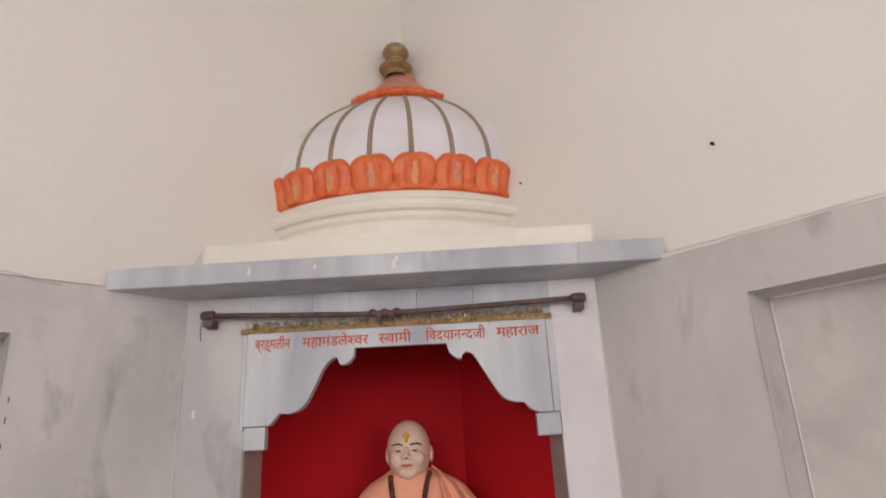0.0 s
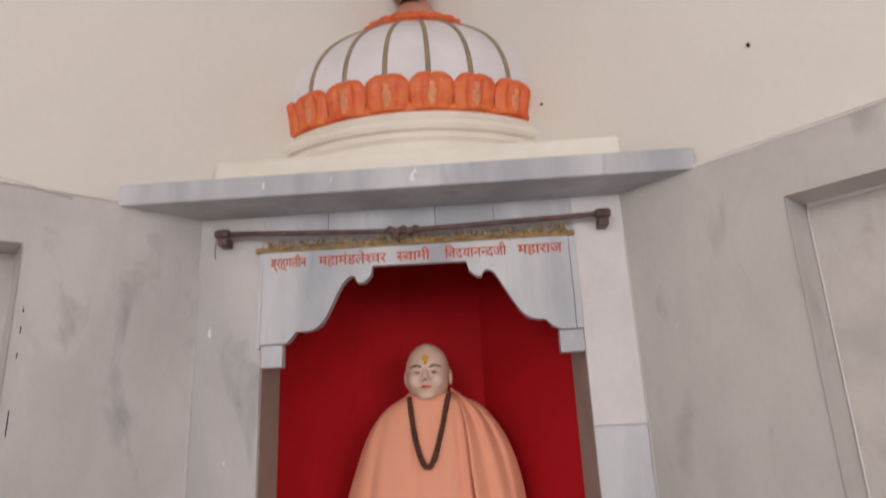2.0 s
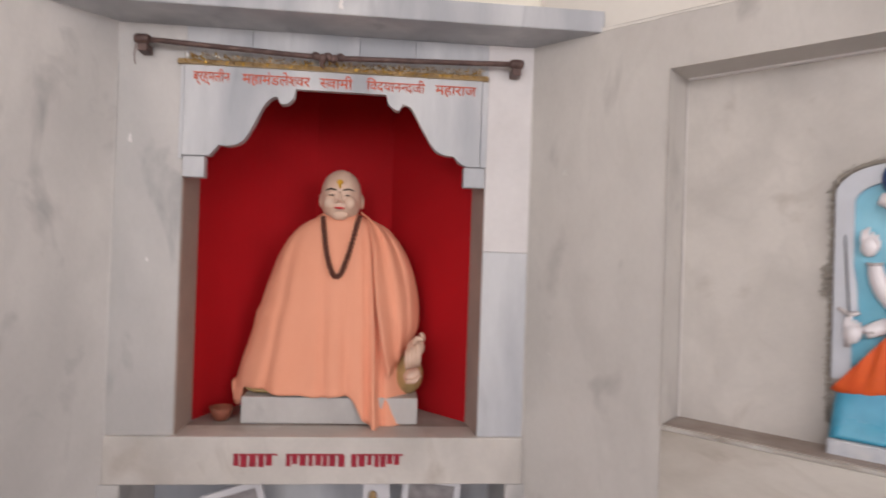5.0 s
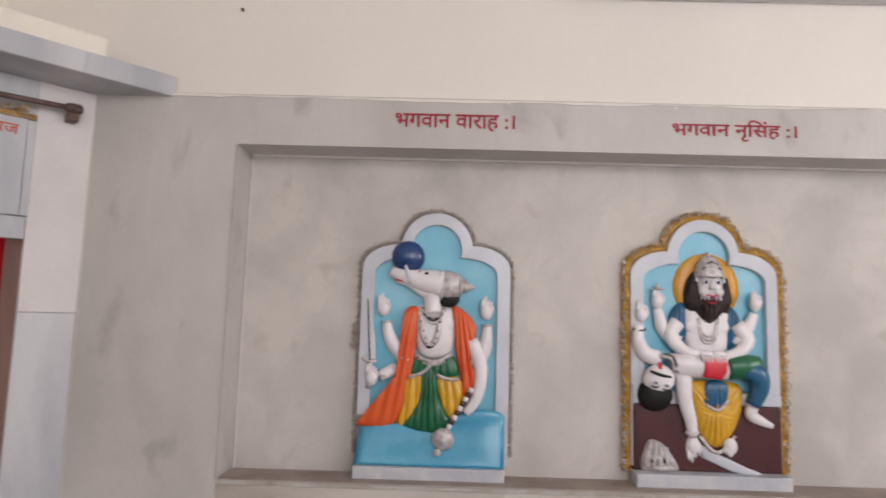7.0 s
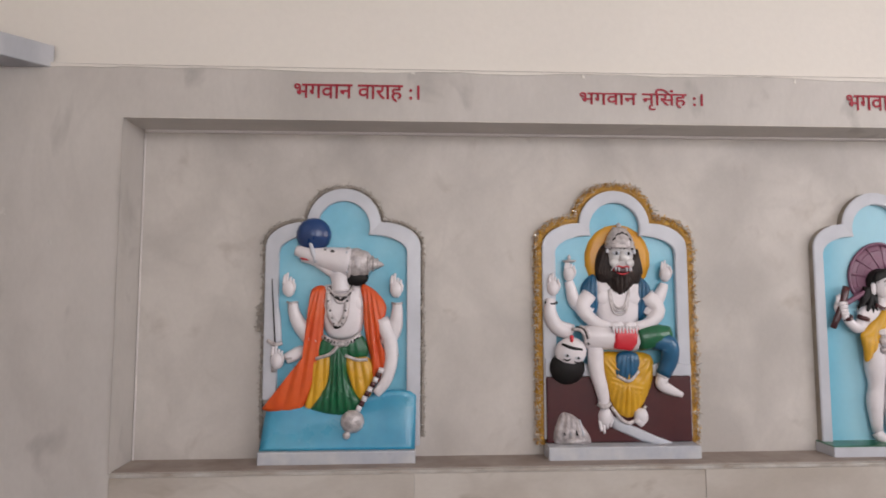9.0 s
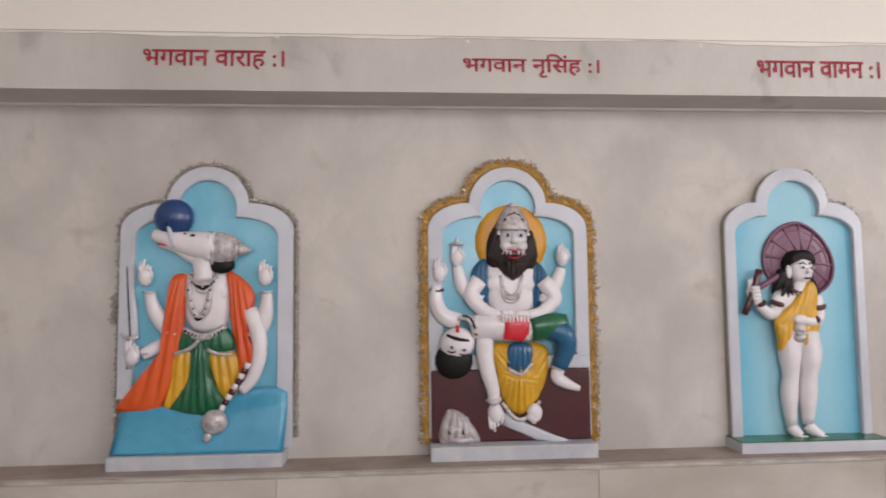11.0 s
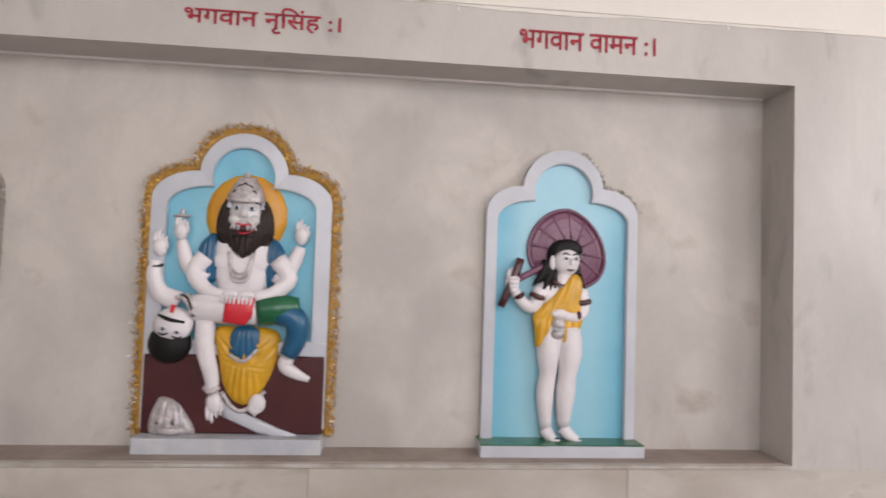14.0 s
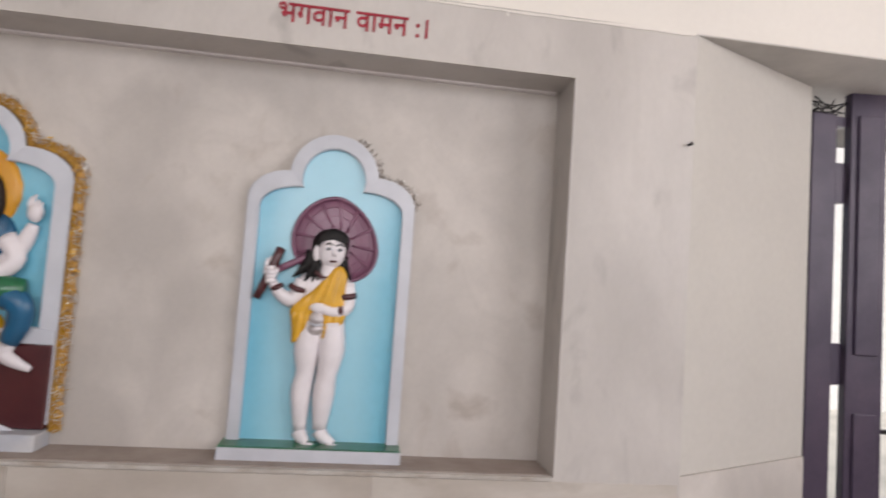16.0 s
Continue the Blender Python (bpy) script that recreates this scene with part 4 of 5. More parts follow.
# shawl, torso
c.swell([(262, 398), (225, 420), (212, 460), (232, 520), (262, 548), (282, 480)], TEAL, -0.018, 0.022, 0.004, 40, (250, 250))
c.swell([(425, 402), (458, 420), (472, 460), (458, 525), (425, 556), (408, 480)], TEAL, -0.018, 0.022, 0.004, 40, (440, 250))
c.swell([(265, 412), (345, 400), (425, 408), (436, 480), (412, 590), (345, 600), (288, 590), (262, 490)], SKIN, -0.018, 0.030)
c.ball(303, 478, 40, 32, SKIN, -0.036, 13)
c.ball(388, 478, 40, 32, SKIN, -0.036, 13)
for k in range(3):
    c.limb([(312 - k * 3, 450, -0.048), (325 - k * 2, 500 + k * 12, -0.054), (346, 516 + k * 12, -0.055), (368 + k * 2, 500 + k * 12, -0.054), (378 + k * 3, 450, -0.048)], [3, 4, 4, 4, 3], SILVER)
# mane, beard, face, crown
c.ball(300, 356, 38, 80, HAIR, -0.026, 30, 8)
c.ball(396, 356, 38, 80, HAIR, -0.026, 30, -8)
c.swell([(276, 360), (320, 350), (380, 350), (424, 365), (408, 425), (352, 472), (294, 425)], HAIR, -0.028, 0.030, 0.006, 30, (345, 100))
for k in range(17):
    u = (k - 8) / 8
    end = 468 - 78 * u * u
    c.limb([(350 + 56 * u, 300 + 72 * (1 - u * u), -0.052), (350 + 76 * u, 384, -0.058 + 0.016 * u * u), (350 + 62 * u, end, -0.046)], [9, 10, 3], HAIR, n=3)
c.ball(350, 336, 50, 62, ASH, -0.046, 36)
for s in (-1, 1):
    c.ball(350 + s * 26, 352, 20, 18, ASH, -0.070, 14)
    c.limb([(350 + s * 12, 352, -0.086), (350 + s * 30, 366, -0.082), (350 + s * 38, 382, -0.070)], [2, 2.5, 2], SKIN, n=3)
c.limb([(350, 310, -0.078), (350, 345, -0.088)], [8, 14], ASH, n=2)
c.eyes(350, 318, 22, 15, -0.079)
c.limb([(316, 376, -0.074), (335, 365, -0.084), (351, 369, -0.086), (367, 365, -0.084), (386, 376, -0.074)], [2, 2.4, 2.4, 2.4, 2], CRIMSON, n=3)
c.limb([(318, 379, -0.072), (351, 394, -0.079), (384, 379, -0.072)], [2, 2.4, 2], CRIMSON, n=4)
c.ball(351, 379, 30, 12, MAROON, -0.075, 11)
for g in (325, 337, 365, 377):
    c.limb([(g, 369, -0.084), (g, 384, -0.086)], [5, 2], PALE, n=2)
c.swell([(318, 398), (384, 398), (376, 436), (350, 468), (326, 436)], HAIR, -0.052, 0.022, 0.005, 40, (350, 200))
c.ball(300, 310, 8, 15, PALE, -0.052)
c.ball(401, 310, 8, 15, PALE, -0.052)
c.limb([(349, 300, -0.044), (348, 272, -0.044), (347, 244, -0.042), (346, 222, -0.040)], [55, 52, 40, 22], SILVER, flat=0.72)
c.ball(346, 214, 9, 11, SILVER, -0.040)
for h, r in ((293, 56), (279, 54), (226, 26)):
    c.limb([(348 - r, h - 3, -0.046), (348 - r * 0.6, h + 2, -0.046 - r * 0.00068), (348, h + 4, -0.046 - r * 0.00088), (348 + r * 0.6, h + 2, -0.046 - r * 0.00068), (348 + r, h - 3, -0.046)], [3.5] * 5, SILVER, n=3)
for g, h in ((348, 262), (348, 246), (322, 268), (374, 268), (334, 252), (362, 252)):
    c.limb([(g - 8, h + 4, -0.0815), (g, h - 5, -0.0835), (g + 8, h + 4, -0.0815)], [2.2, 3, 2.2], BLACK, n=2)
for k in range(7):
    c.ball(312 + k * 12, 288, 3.5, 3.5, BLACK, -0.084 + abs(k - 3) * 0.0035, 3)
# dhoti and legs of the seated figure
c.swell([(282, 688), (345, 675), (462, 682), (478, 760), (448, 850), (400, 912), (352, 905), (318, 860), (298, 780)], YELLOW, -0.028, 0.032, 0.0055, 46, (380, 560))
c.ball(425, 900, 26, 30, SKIN, -0.056, 22)
c.limb([(405, 905, -0.06), (430, 928, -0.066)], [16, 12], SKIN, n=2)
c.limb([(318, 870, -0.052), (360, 918, -0.060), (398, 916, -0.060), (444, 862, -0.052)], [6, 7, 7, 6], SILVER)
c.swell([(342, 680), (410, 678), (416, 735), (380, 772), (334, 758)], TEAL, -0.054, 0.016, 0.0035, 30, (375, 560))
c.limb([(334, 758, -0.064), (378, 775, -0.070), (416, 738, -0.064)], [5, 6, 5], SILVER)
c.done(r2, "white-skinned bearded crowned figure in blue shawl and yellow dhoti")
# captive across the lap
c.limb([(215, 625, -0.05), (280, 620, -0.056), (350, 622, -0.06), (410, 625, -0.056)], [40, 47, 46, 42], SKIN, flat=0.75)
c.limb([(175, 610, -0.04), (120, 590, -0.04), (96, 540, -0.04), (98, 490, -0.04)], [30, 28, 24, 17], SKIN)
c.fist(106, 450, 26)
c.limb([(76, 505, -0.04), (98, 510, -0.056), (120, 503, -0.04)], [5, 5, 5], BLACK, n=3)
c.limb([(258, 660, -0.055), (262, 740, -0.058), (285, 820, -0.056), (294, 875, -0.052)], [30, 28, 23, 17], SKIN)
c.limb([(268, 858, -0.055), (290, 868, -0.072), (312, 855, -0.055)], [9, 10, 9], SILVER, n=3)
c.fist(298, 905, 30, up=False)
c.ball(158, 736, 64, 60, BLACK, -0.046, 40)
c.ball(168, 678, 58, 52, SKIN, -0.060, 38, -12)
c.limb([(130, 650, -0.090), (165, 662, -0.100), (205, 668, -0.088)], [4, 6, 4], BLACK, n=3)
for g, h in ((148, 690), (188, 698)):
    c.ball(g, h, 12, 5, PALE, -0.098, 4, 10)
    c.ball(g, h, 5, 5, BLACK, -0.100, 4)
    c.limb([(g - 14, h + 12, -0.096), (g, h + 17, -0.098), (g + 14, h + 12, -0.094)], [2, 3, 2], BLACK, n=2)
c.limb([(168, 620, -0.080), (166, 642, -0.088)], [8, 5], CRIMSON, n=2)
for k in range(3):
    c.limb([(170 + k * 14, 596 - k * 6, -0.070), (205 + k * 8, 604, -0.090), (222 + k * 6, 650, -0.080)], [6, 7, 6], BLACK if k % 2 else SILVER, n=4)
c.swell([(318, 588), (402, 584), (398, 640), (378, 666), (315, 660)], CRIMSON, -0.104, 0.014, sharp=True)
c.limb([(412, 625, -0.058), (470, 612, -0.062), (530, 604, -0.052)], [44, 43, 30], GREEN, flat=0.75)
c.limb([(470, 625, -0.06), (520, 640, -0.064), (528, 690, -0.06), (505, 752, -0.054)], [36, 36, 33, 27], TEAL, flat=0.8)
c.limb([(480, 746, -0.056), (506, 758, -0.072), (530, 744, -0.056)], [6, 7, 6], SILVER, n=3)
c.limb([(505, 755, -0.054), (500, 785, -0.056), (535, 805, -0.062), (574, 820, -0.062)], [22, 22, 17, 9], SKIN)
c.done(r2, "upturned white-skinned captive in green and blue", "captive_figure")
# near arms over the captive
for g, pts in ((328, [(240, 470, -0.03), (212, 520, -0.044), (255, 570, -0.062), (310, 582, -0.082)]), (376, [(452, 465, -0.03), (492, 520, -0.044), (450, 568, -0.062), (395, 580, -0.082)])):
    c.limb(pts, [29, 27, 22, 15], SKIN)
    c.ball(g, 578, 26, 15, SKIN, -0.090, 12)
    for k in range(4):
        c.limb([(g - 18 + k * 12, 580, -0.106), (g - 16 + k * 11, 604, -0.116)], [6, 3], SKIN, n=2)
    c.done(r2, "white arm gripping the captive", "arm")
# sword and helmet
c.swell([(322, 900), (400, 935), (490, 972), (582, 1002), (540, 1006), (430, 988), (325, 945)], PALE, -0.046, 0.010, sharp=True)
c.done(r2, "pale curved sword", "sword")
c.swell([(132, 905), (172, 898), (212, 930), (246, 1002), (118, 1004)], SILVER, -0.036, 0.036, 0.006, 34, (180, 700))
c.limb([(122, 985, -0.05), (180, 990, -0.076), (240, 985, -0.05)], [8, 9, 8], SILVER)
for k in range(4):
    c.limb([(150 + k * 18, 905 + k * 4, -0.05), (148 + k * 22, 970, -0.075)], [3, 5], PALE if k % 2 else BLACK, n=2)
c.done(r2, "ridged silver helmet", "helmet")

# ---- relief with the umbrella bearer ----
r3, arch3 = relief(2.575, 0.236, "painted relief of a standing figure with a plum umbrella", 0.035, "airbrushed", 0.028)
part("plinth", box(-0.245, 0.240, -0.094, 0.0, SILL - BASE, 0.026, 0.003), "border", r3, "pale grey painted plinth")
part("plinth_top", box(-0.244, 0.239, -0.093, 0.0, 0.0265, 0.030, 0.001), "green", r3, "dark green painted top")
c = Carver(364, 1100, 0.000844, 0.000844, 0.000035, -0.000029, -0.027, -0.0154)
# umbrella: a tilted shallow bowl seen from below, with flat ribs and rings
disc = [(385 + 143 * math.cos(a) - 6 * math.sin(2 * a), 370 - 140 * math.sin(a) + 26 * math.cos(a) * (1 if math.cos(a) > 0 else 0.2)) for a in (math.tau * k / 24 for k in range(24))]
c.swell(disc, PURPLE, -0.010, 0.010)
hub = (405, 384)
for s, r in ((0.985, 7.0), (0.80, 3.0), (0.60, 3.0), (0.40, 3.0)):
    pts = [c.at(hub[0] + (p[0] - hub[0]) * s, hub[1] + (p[1] - hub[1]) * s, -0.015 - 0.005 * (1 - s)) for p in disc]
    tube(c.bm, pts, [r * c.step] * 24, PURPLE, 6, 2, 1.0, True)
for k in range(12):
    p = disc[k * 2]
    c.limb([(hub[0] + (p[0] - hub[0]) * 0.3, hub[1] + (p[1] - hub[1]) * 0.3, -0.020), (p[0], p[1], -0.014)], [4, 6], PURPLE, n=3, flat=0.9)
c.limb([(204, 496, -0.036), (262, 462, -0.036), (318, 428, -0.032)], [12, 11, 10], PURPLE, n=2)
c.done(r3, "plum painted ribbed umbrella", "umbrella")
# hair, neck, body
c.ball(372, 396, 62, 58, BLACK, -0.026, 36)
c.limb([(315, 420, -0.03), (300, 470, -0.034), (268, 505, -0.036)], [20, 18, 5], BLACK)
c.limb([(325, 440, -0.034), (322, 480, -0.04), (305, 520, -0.042)], [18, 13, 4], BLACK)
c.limb([(335, 450, -0.036), (342, 490, -0.044), (345, 522, -0.044)], [14, 9, 3], BLACK)
c.limb([(415, 430, -0.03), (425, 475, -0.034), (438, 508, -0.034)], [20, 15, 4], BLACK)
c.limb([(300, 470, -0.042), (262, 512, -0.046)], [9, 3], BLACK, n=2)
c.limb([(316, 480, -0.042), (300, 528, -0.046)], [9, 3], BLACK, n=2)
c.limb([(332, 484, -0.042), (326, 530, -0.046)], [9, 3], BLACK, n=2)
c.limb([(420, 470, -0.042), (432, 520, -0.046)], [9, 3], BLACK, n=2)
c.limb([(430, 460, -0.042), (452, 508, -0.046)], [9, 3], BLACK, n=2)
c.limb([(378, 460, -0.036), (374, 490, -0.036), (370, 510, -0.034)], [28, 27, 34], SKIN)
c.swell([(300, 492), (370, 482), (440, 490), (458, 530), (440, 640), (370, 665), (302, 640), (292, 560), (278, 520)], SKIN, -0.016, 0.034)
c.ball(380, 414, 46, 58, SKIN, -0.046, 34)
c.swell([(322, 398), (336, 356), (384, 338), (424, 356), (430, 388), (385, 378), (345, 386)], BLACK, -0.056, 0.018)
c.eyes(388, 408, 18, 11, -0.077)
c.limb([(390, 408, -0.078), (391, 430, -0.084)], [6, 8], SKIN, n=2)
c.limb([(376, 447, -0.080), (389, 449, -0.083), (402, 446, -0.080)], [2, 4, 2], MAROON, n=3)
c.ball(330, 425, 12, 28, SKIN, -0.046, 10)
c.limb([(335, 488, -0.050), (368, 506, -0.056), (398, 490, -0.050)], [7, 8, 7], MAROON)
# legs and feet
c.limb([(342, 650, -0.034), (336, 740, -0.036), (340, 820, -0.036), (334, 890, -0.034), (345, 1012, -0.03)], [42, 43, 31, 33, 20], SKIN, flat=0.8)
c.limb([(406, 650, -0.034), (416, 740, -0.036), (410, 820, -0.036), (408, 890, -0.034), (408, 1002, -0.03)], [43, 45, 34, 36, 22], SKIN, flat=0.8)
c.limb([(342, 1012, -0.03), (355, 1030, -0.042), (372, 1042, -0.056)], [24, 22, 14], SKIN)
c.limb([(405, 1005, -0.03), (428, 1026, -0.042), (458, 1042, -0.054)], [24, 21, 13], SKIN)
for g in (366, 376, 386):
    c.ball(g, 1046, 7, 6, SKIN, -0.062, 8)
for g in (446, 456, 466):
    c.ball(g, 1045, 7, 6, SKIN, -0.060, 8)
# yellow cloth
c.ball(372, 672, 78, 40, SKIN, -0.034, 40)
c.swell([(404, 464), (438, 488), (438, 560), (440, 612), (372, 652), (300, 652), (268, 624), (298, 582), (338, 544)], YELLOW, -0.056, 0.014, 0.003, 30, (440, 300))
c.swell([(276, 618), (345, 610), (372, 640), (330, 690), (290, 726), (280, 680)], YELLOW, -0.056, 0.014, 0.003, 30, (330, 400))
c.swell([(370, 630), (440, 600), (446, 640), (410, 700), (384, 720), (372, 680)], YELLOW, -0.056, 0.014, 0.003, 30, (420, 400))
# arms
c.limb([(298, 522, -0.034), (270, 586, -0.040), (228, 570, -0.046), (196, 530, -0.046)], [27, 25, 20, 15], SKIN)
c.fist(188, 506, 27)
c.limb([(214, 420, -0.044), (188, 505, -0.050), (154, 592, -0.044)], [15, 15, 13], MAROON, n=3)
for k in range(4):
    c.limb([(172 + k * 3, 492 + k * 14, -0.062), (205 + k * 2, 488 + k * 14, -0.062)], [8, 7], SKIN, n=2)
c.limb([(442, 515, -0.034), (452, 585, -0.040), (425, 612, -0.058), (370, 608, -0.070)], [26, 24, 20, 15], SKIN)
c.ball(360, 604, 30, 17, SKIN, -0.074, 16)
c.limb([(258, 540, -0.045), (282, 550, -0.066), (306, 553, -0.045)], [10, 10, 10], MAROON, n=3)
c.limb([(424, 562, -0.05), (450, 560, -0.064), (474, 553, -0.045)], [10, 10, 10], MAROON, n=3)
c.limb([(200, 558, -0.045), (216, 552, -0.066), (232, 540, -0.045)], [8, 9, 8], MAROON, n=3)
c.limb([(426, 590, -0.05), (432, 606, -0.074), (426, 630, -0.05)], [8, 9, 8], MAROON, n=3)
c.ball(358, 640, 25, 26, SILVER, -0.072, 22)
c.ball(358, 674, 27, 20, SILVER, -0.070, 22)
c.limb([(336, 655, -0.085), (358, 660, -0.096), (382, 655, -0.085)], [4, 4, 4], PALE, n=3)
c.done(r3, "white-skinned standing figure in a yellow cloth")

# ---- foil garlands and their remains round the reliefs ----
def grown(arch, d, foot=0.0):
    return [(x + (d if x > 0 else -d if x < 0 else 0), z + (d if z > 0.7 else 0)) for x, z in arch if z >= foot]


bm = bmesh.new()
run = [(x, z) for x, z in grown(arch2, 0.011)]
run = [(run[0][0], 0.03)] + run + [(run[-1][0], 0.03)]
tube(bm, [(x, -0.010, z) for x, z in run], [0.0155] * len(run), 0, 8, 1, 0.6)
g2 = thing("tinsel_garland", pose(1.626, DEEP, BASE), "gold and silver tinsel garland glued round a relief", "garland", "tinsel garlands")
part("cord", bm, "tinsel_brown", g2, "browned gold foil cord")
bm = bmesh.new()
dense = [tuple(p) for a, b in zip(run, run[1:]) for p in (Vector(a).lerp(Vector(b), k / 6) for k in range(6))]
wide = [(x * 1.035, z + (0.009 if z > 0.72 else 0)) for x, z in dense]
foil(bm, wide, 2300, 0.007, 0.005, (0, 1, 1, 1, 2), 11, 0.0014, 0.014, -0.010)
foil(bm, dense, 900, 0.006, 0.005, (0, 2, 2), 15, 0.0018, 0.004, -0.018)
part("foil", bm, ["tinsel_gold", "tinsel_silver", "tinsel_brown"], g2, "glinting gold and silver foil tufts")
bm = bmesh.new()
run = [(x, z) for x, z in grown(arch1, 0.008)]
run = [(run[0][0], 0.06)] + run + [(run[-1][0], 0.06)]
dense = [tuple(p) for a, b in zip(run, run[1:]) for p in (Vector(a).lerp(Vector(b), k / 6) for k in range(6))]
tube(bm, [(x, -0.002, z) for x, z in run], [0.006] * len(run), 0, 6, 1)
g1 = thing("tinsel_garland", pose(0.688, DEEP, BASE), "worn grey remains of a tinsel garland round a relief", "garland", "tinsel garlands")
part("cord", bm, "glue", g1, "grey line of old glue")
bm = bmesh.new()
foil(bm, dense, 1100, 0.006, 0.0045, (0, 0, 0, 0, 0, 1), 12, 0.0013, 0.007, -0.003)
foil(bm, [(-0.277, 0.42), (-0.279, 0.50)], 120, 0.010, 0.004, (0,), 13, 0.003, 0.008, -0.003)
part("foil", bm, ["glue", "tinsel_silver"], g1, "torn grey foil stubs")
bm = bmesh.new()
run = [p for p in grown(arch3, 0.006) if p[0] > 0.05]
foil(bm, run[1:], 130, 0.007, 0.005, (0, 0, 1), 14, 0.0014, 0.006, -0.002)
g3 = part("tinsel_garland", bm, ["glue", "whitewash"], m=pose(2.575, DEEP, BASE))
tagged(g3, "sparse grey remains of a tinsel garland beside a relief", "garland", "tinsel garlands")

# ---- writing on the marble band and the shrine ----
RED = "crimson painted Devanagari words on the grey marble band"
lettering("painted_inscription", "भगवान वाराह :।", pose(0.536, -0.001, 2.163), 0.408, 0.060, "ink", RED)
lettering("painted_inscription", "भगवान नृिसंह :।", pose(1.477, -0.001, 2.150), 0.420, 0.075, "ink", RED)
lettering("painted_inscription", "भगवान वामन :।", pose(2.399, -0.001, 2.160), 0.402, 0.055, "ink", RED)
words = ((("ब्रह्मलीन",), 0.257, 0.123), (("महामंडले", "~श", "वर"), 0.422, 0.231), (("~स", "वामी"), 0.687, 0.114), (("िव", "द", "या", "न", "~न", "दजी"), 0.850, 0.206), (("महाराज",), 1.093, 0.147))
for text, u, w in words:
    lettering("painted_inscription", text, SH @ pose(u, -0.0165, 2.069), w, 0.046, "ink_orange", "orange painted Devanagari words on the marble valance", 0.012, 0.050)
bars = bmesh.new()
rng = random.Random(9)
for u0, u1 in ((0.437, 0.585), (0.615, 0.815), (0.84, 1.02)):
    box(u0, u1, -0.0012, 0.0, 0.040, 0.046, 0, bars)
    x = u0
    while x < u1 - 0.02:
        w = rng.uniform(0.014, 0.024)
        box(x, x + w, -0.0012, 0.0, rng.uniform(0.0, 0.012), 0.0395, 0, bars)
        x += w + rng.uniform(0.004, 0.010)
tagged(part("painted_inscription", bars, "ink", m=SH @ pose(0, -0.0145, 0.742)), "worn crimson painted words on the sill beam", "inscription", "painted inscriptions")

# ---- curtain rod and tinsel over the niche ----
rod = thing("curtain_rod", SH @ pose(0, -0.05, 2.192), "rusty brown curtain rod across the niche with knotted rag", "curtain rod")
bm = bmesh.new()
tube(bm, [(0.10, 0, -0.002), (0.45, 0, -0.018), (0.70, 0, -0.027), (1.05, 0, -0.020), (1.378, 0, -0.010)], [0.0095] * 5, 0, 12)
part("pole", bm, "rod", rod)
for u, z in ((0.10, -0.002), (1.378, -0.010)):
    bm = bmesh.new()
    tube(bm, [(u - 0.026, 0, z), (u - 0.014, 0, z), (u + 0.016, 0, z), (u + 0.024, 0, z)], [0.012, 0.017, 0.017, 0.011], 0, 14, 2)
    part("end_cap", bm, "rod", rod, "brown turned end cap")
    part("bracket", box(u - 0.016, u + 0.016, -0.006, 0.052, z - 0.040, z - 0.012, 0.003), "rod", rod, "rusty wall bracket")
bm = bmesh.new()
for k in range(5):
    u = 0.675 + k * 0.021
    ell(bm, (u, -0.002, -0.028 + 0.003 * (-1) ** k), (0.017, 0.0125, 0.0145), 0, (0, 20 * (-1) ** k, 0))
tube(bm, [(0.70, -0.004, -0.035), (0.695, -0.01, -0.055), (0.705, -0.012, -0.068)], [0.008, 0.007, 0.004], 0, 8)
part("rag", bm, "rod", rod, "knotted brown rag")
bm = bmesh.new()
tube(bm, [(0.081, -0.004, -0.02), (0.077, -0.004, -0.06), (0.081, -0.004, -0.09)], [0.002, 0.002, 0.0015], 0, 6)
part("string", bm, "rod", rod)

g4 = thing("tinsel_garland", SH, "gold and silver tinsel strip along the valance top", "garland", "tinsel garlands")
part("backing_strip", box(0.205, 1.285, -0.022, -0.004, 2.124, 2.142, 0.002), "gold", g4, "dull gold backing strip")
bm = bmesh.new()
foil(bm, [(0.23, 2.153), (0.75, 2.149), (1.26, 2.153)], 900, 0.008, 0.005, (0, 1, 2, 2, 2), 21, 0.0018, 0.012, -0.010)
foil(bm, [(0.21, 2.134), (1.28, 2.134)], 400, 0.007, 0.003, (0, 0, 0, 1), 22, 0.0015, 0.005, -0.022)
part("foil", bm, ["gold", "tinsel_gold", "tinsel_silver"], g4, "glinting gold and silver foil tufts")

# ---- the seated statue, its robe and beads ----
tagged(part("pedestal", box(0.418, 1.076, 0.150, 0.50, FLOOR, 0.945, 0.004), "marble", m=SH), "low grey-white marble pedestal slab in the niche", "pedestal")
U0, V0 = 0.752, 0.315
bm = bmesh.new()
FACE, OCHRE, INK, LIP, MARK, EYE = range(6)
ell(bm, (U0, V0 - 0.035, 1.722), (0.080, 0.090, 0.100), FACE, u=28, v=18)
ell(bm, (U0, V0 - 0.048, 1.680), (0.076, 0.078, 0.064), FACE, u=20, v=12)
tube(bm, [(U0, V0 - 0.01, 1.66), (U0, V0, 1.58)], [0.062, 0.075], FACE, 16, 2)
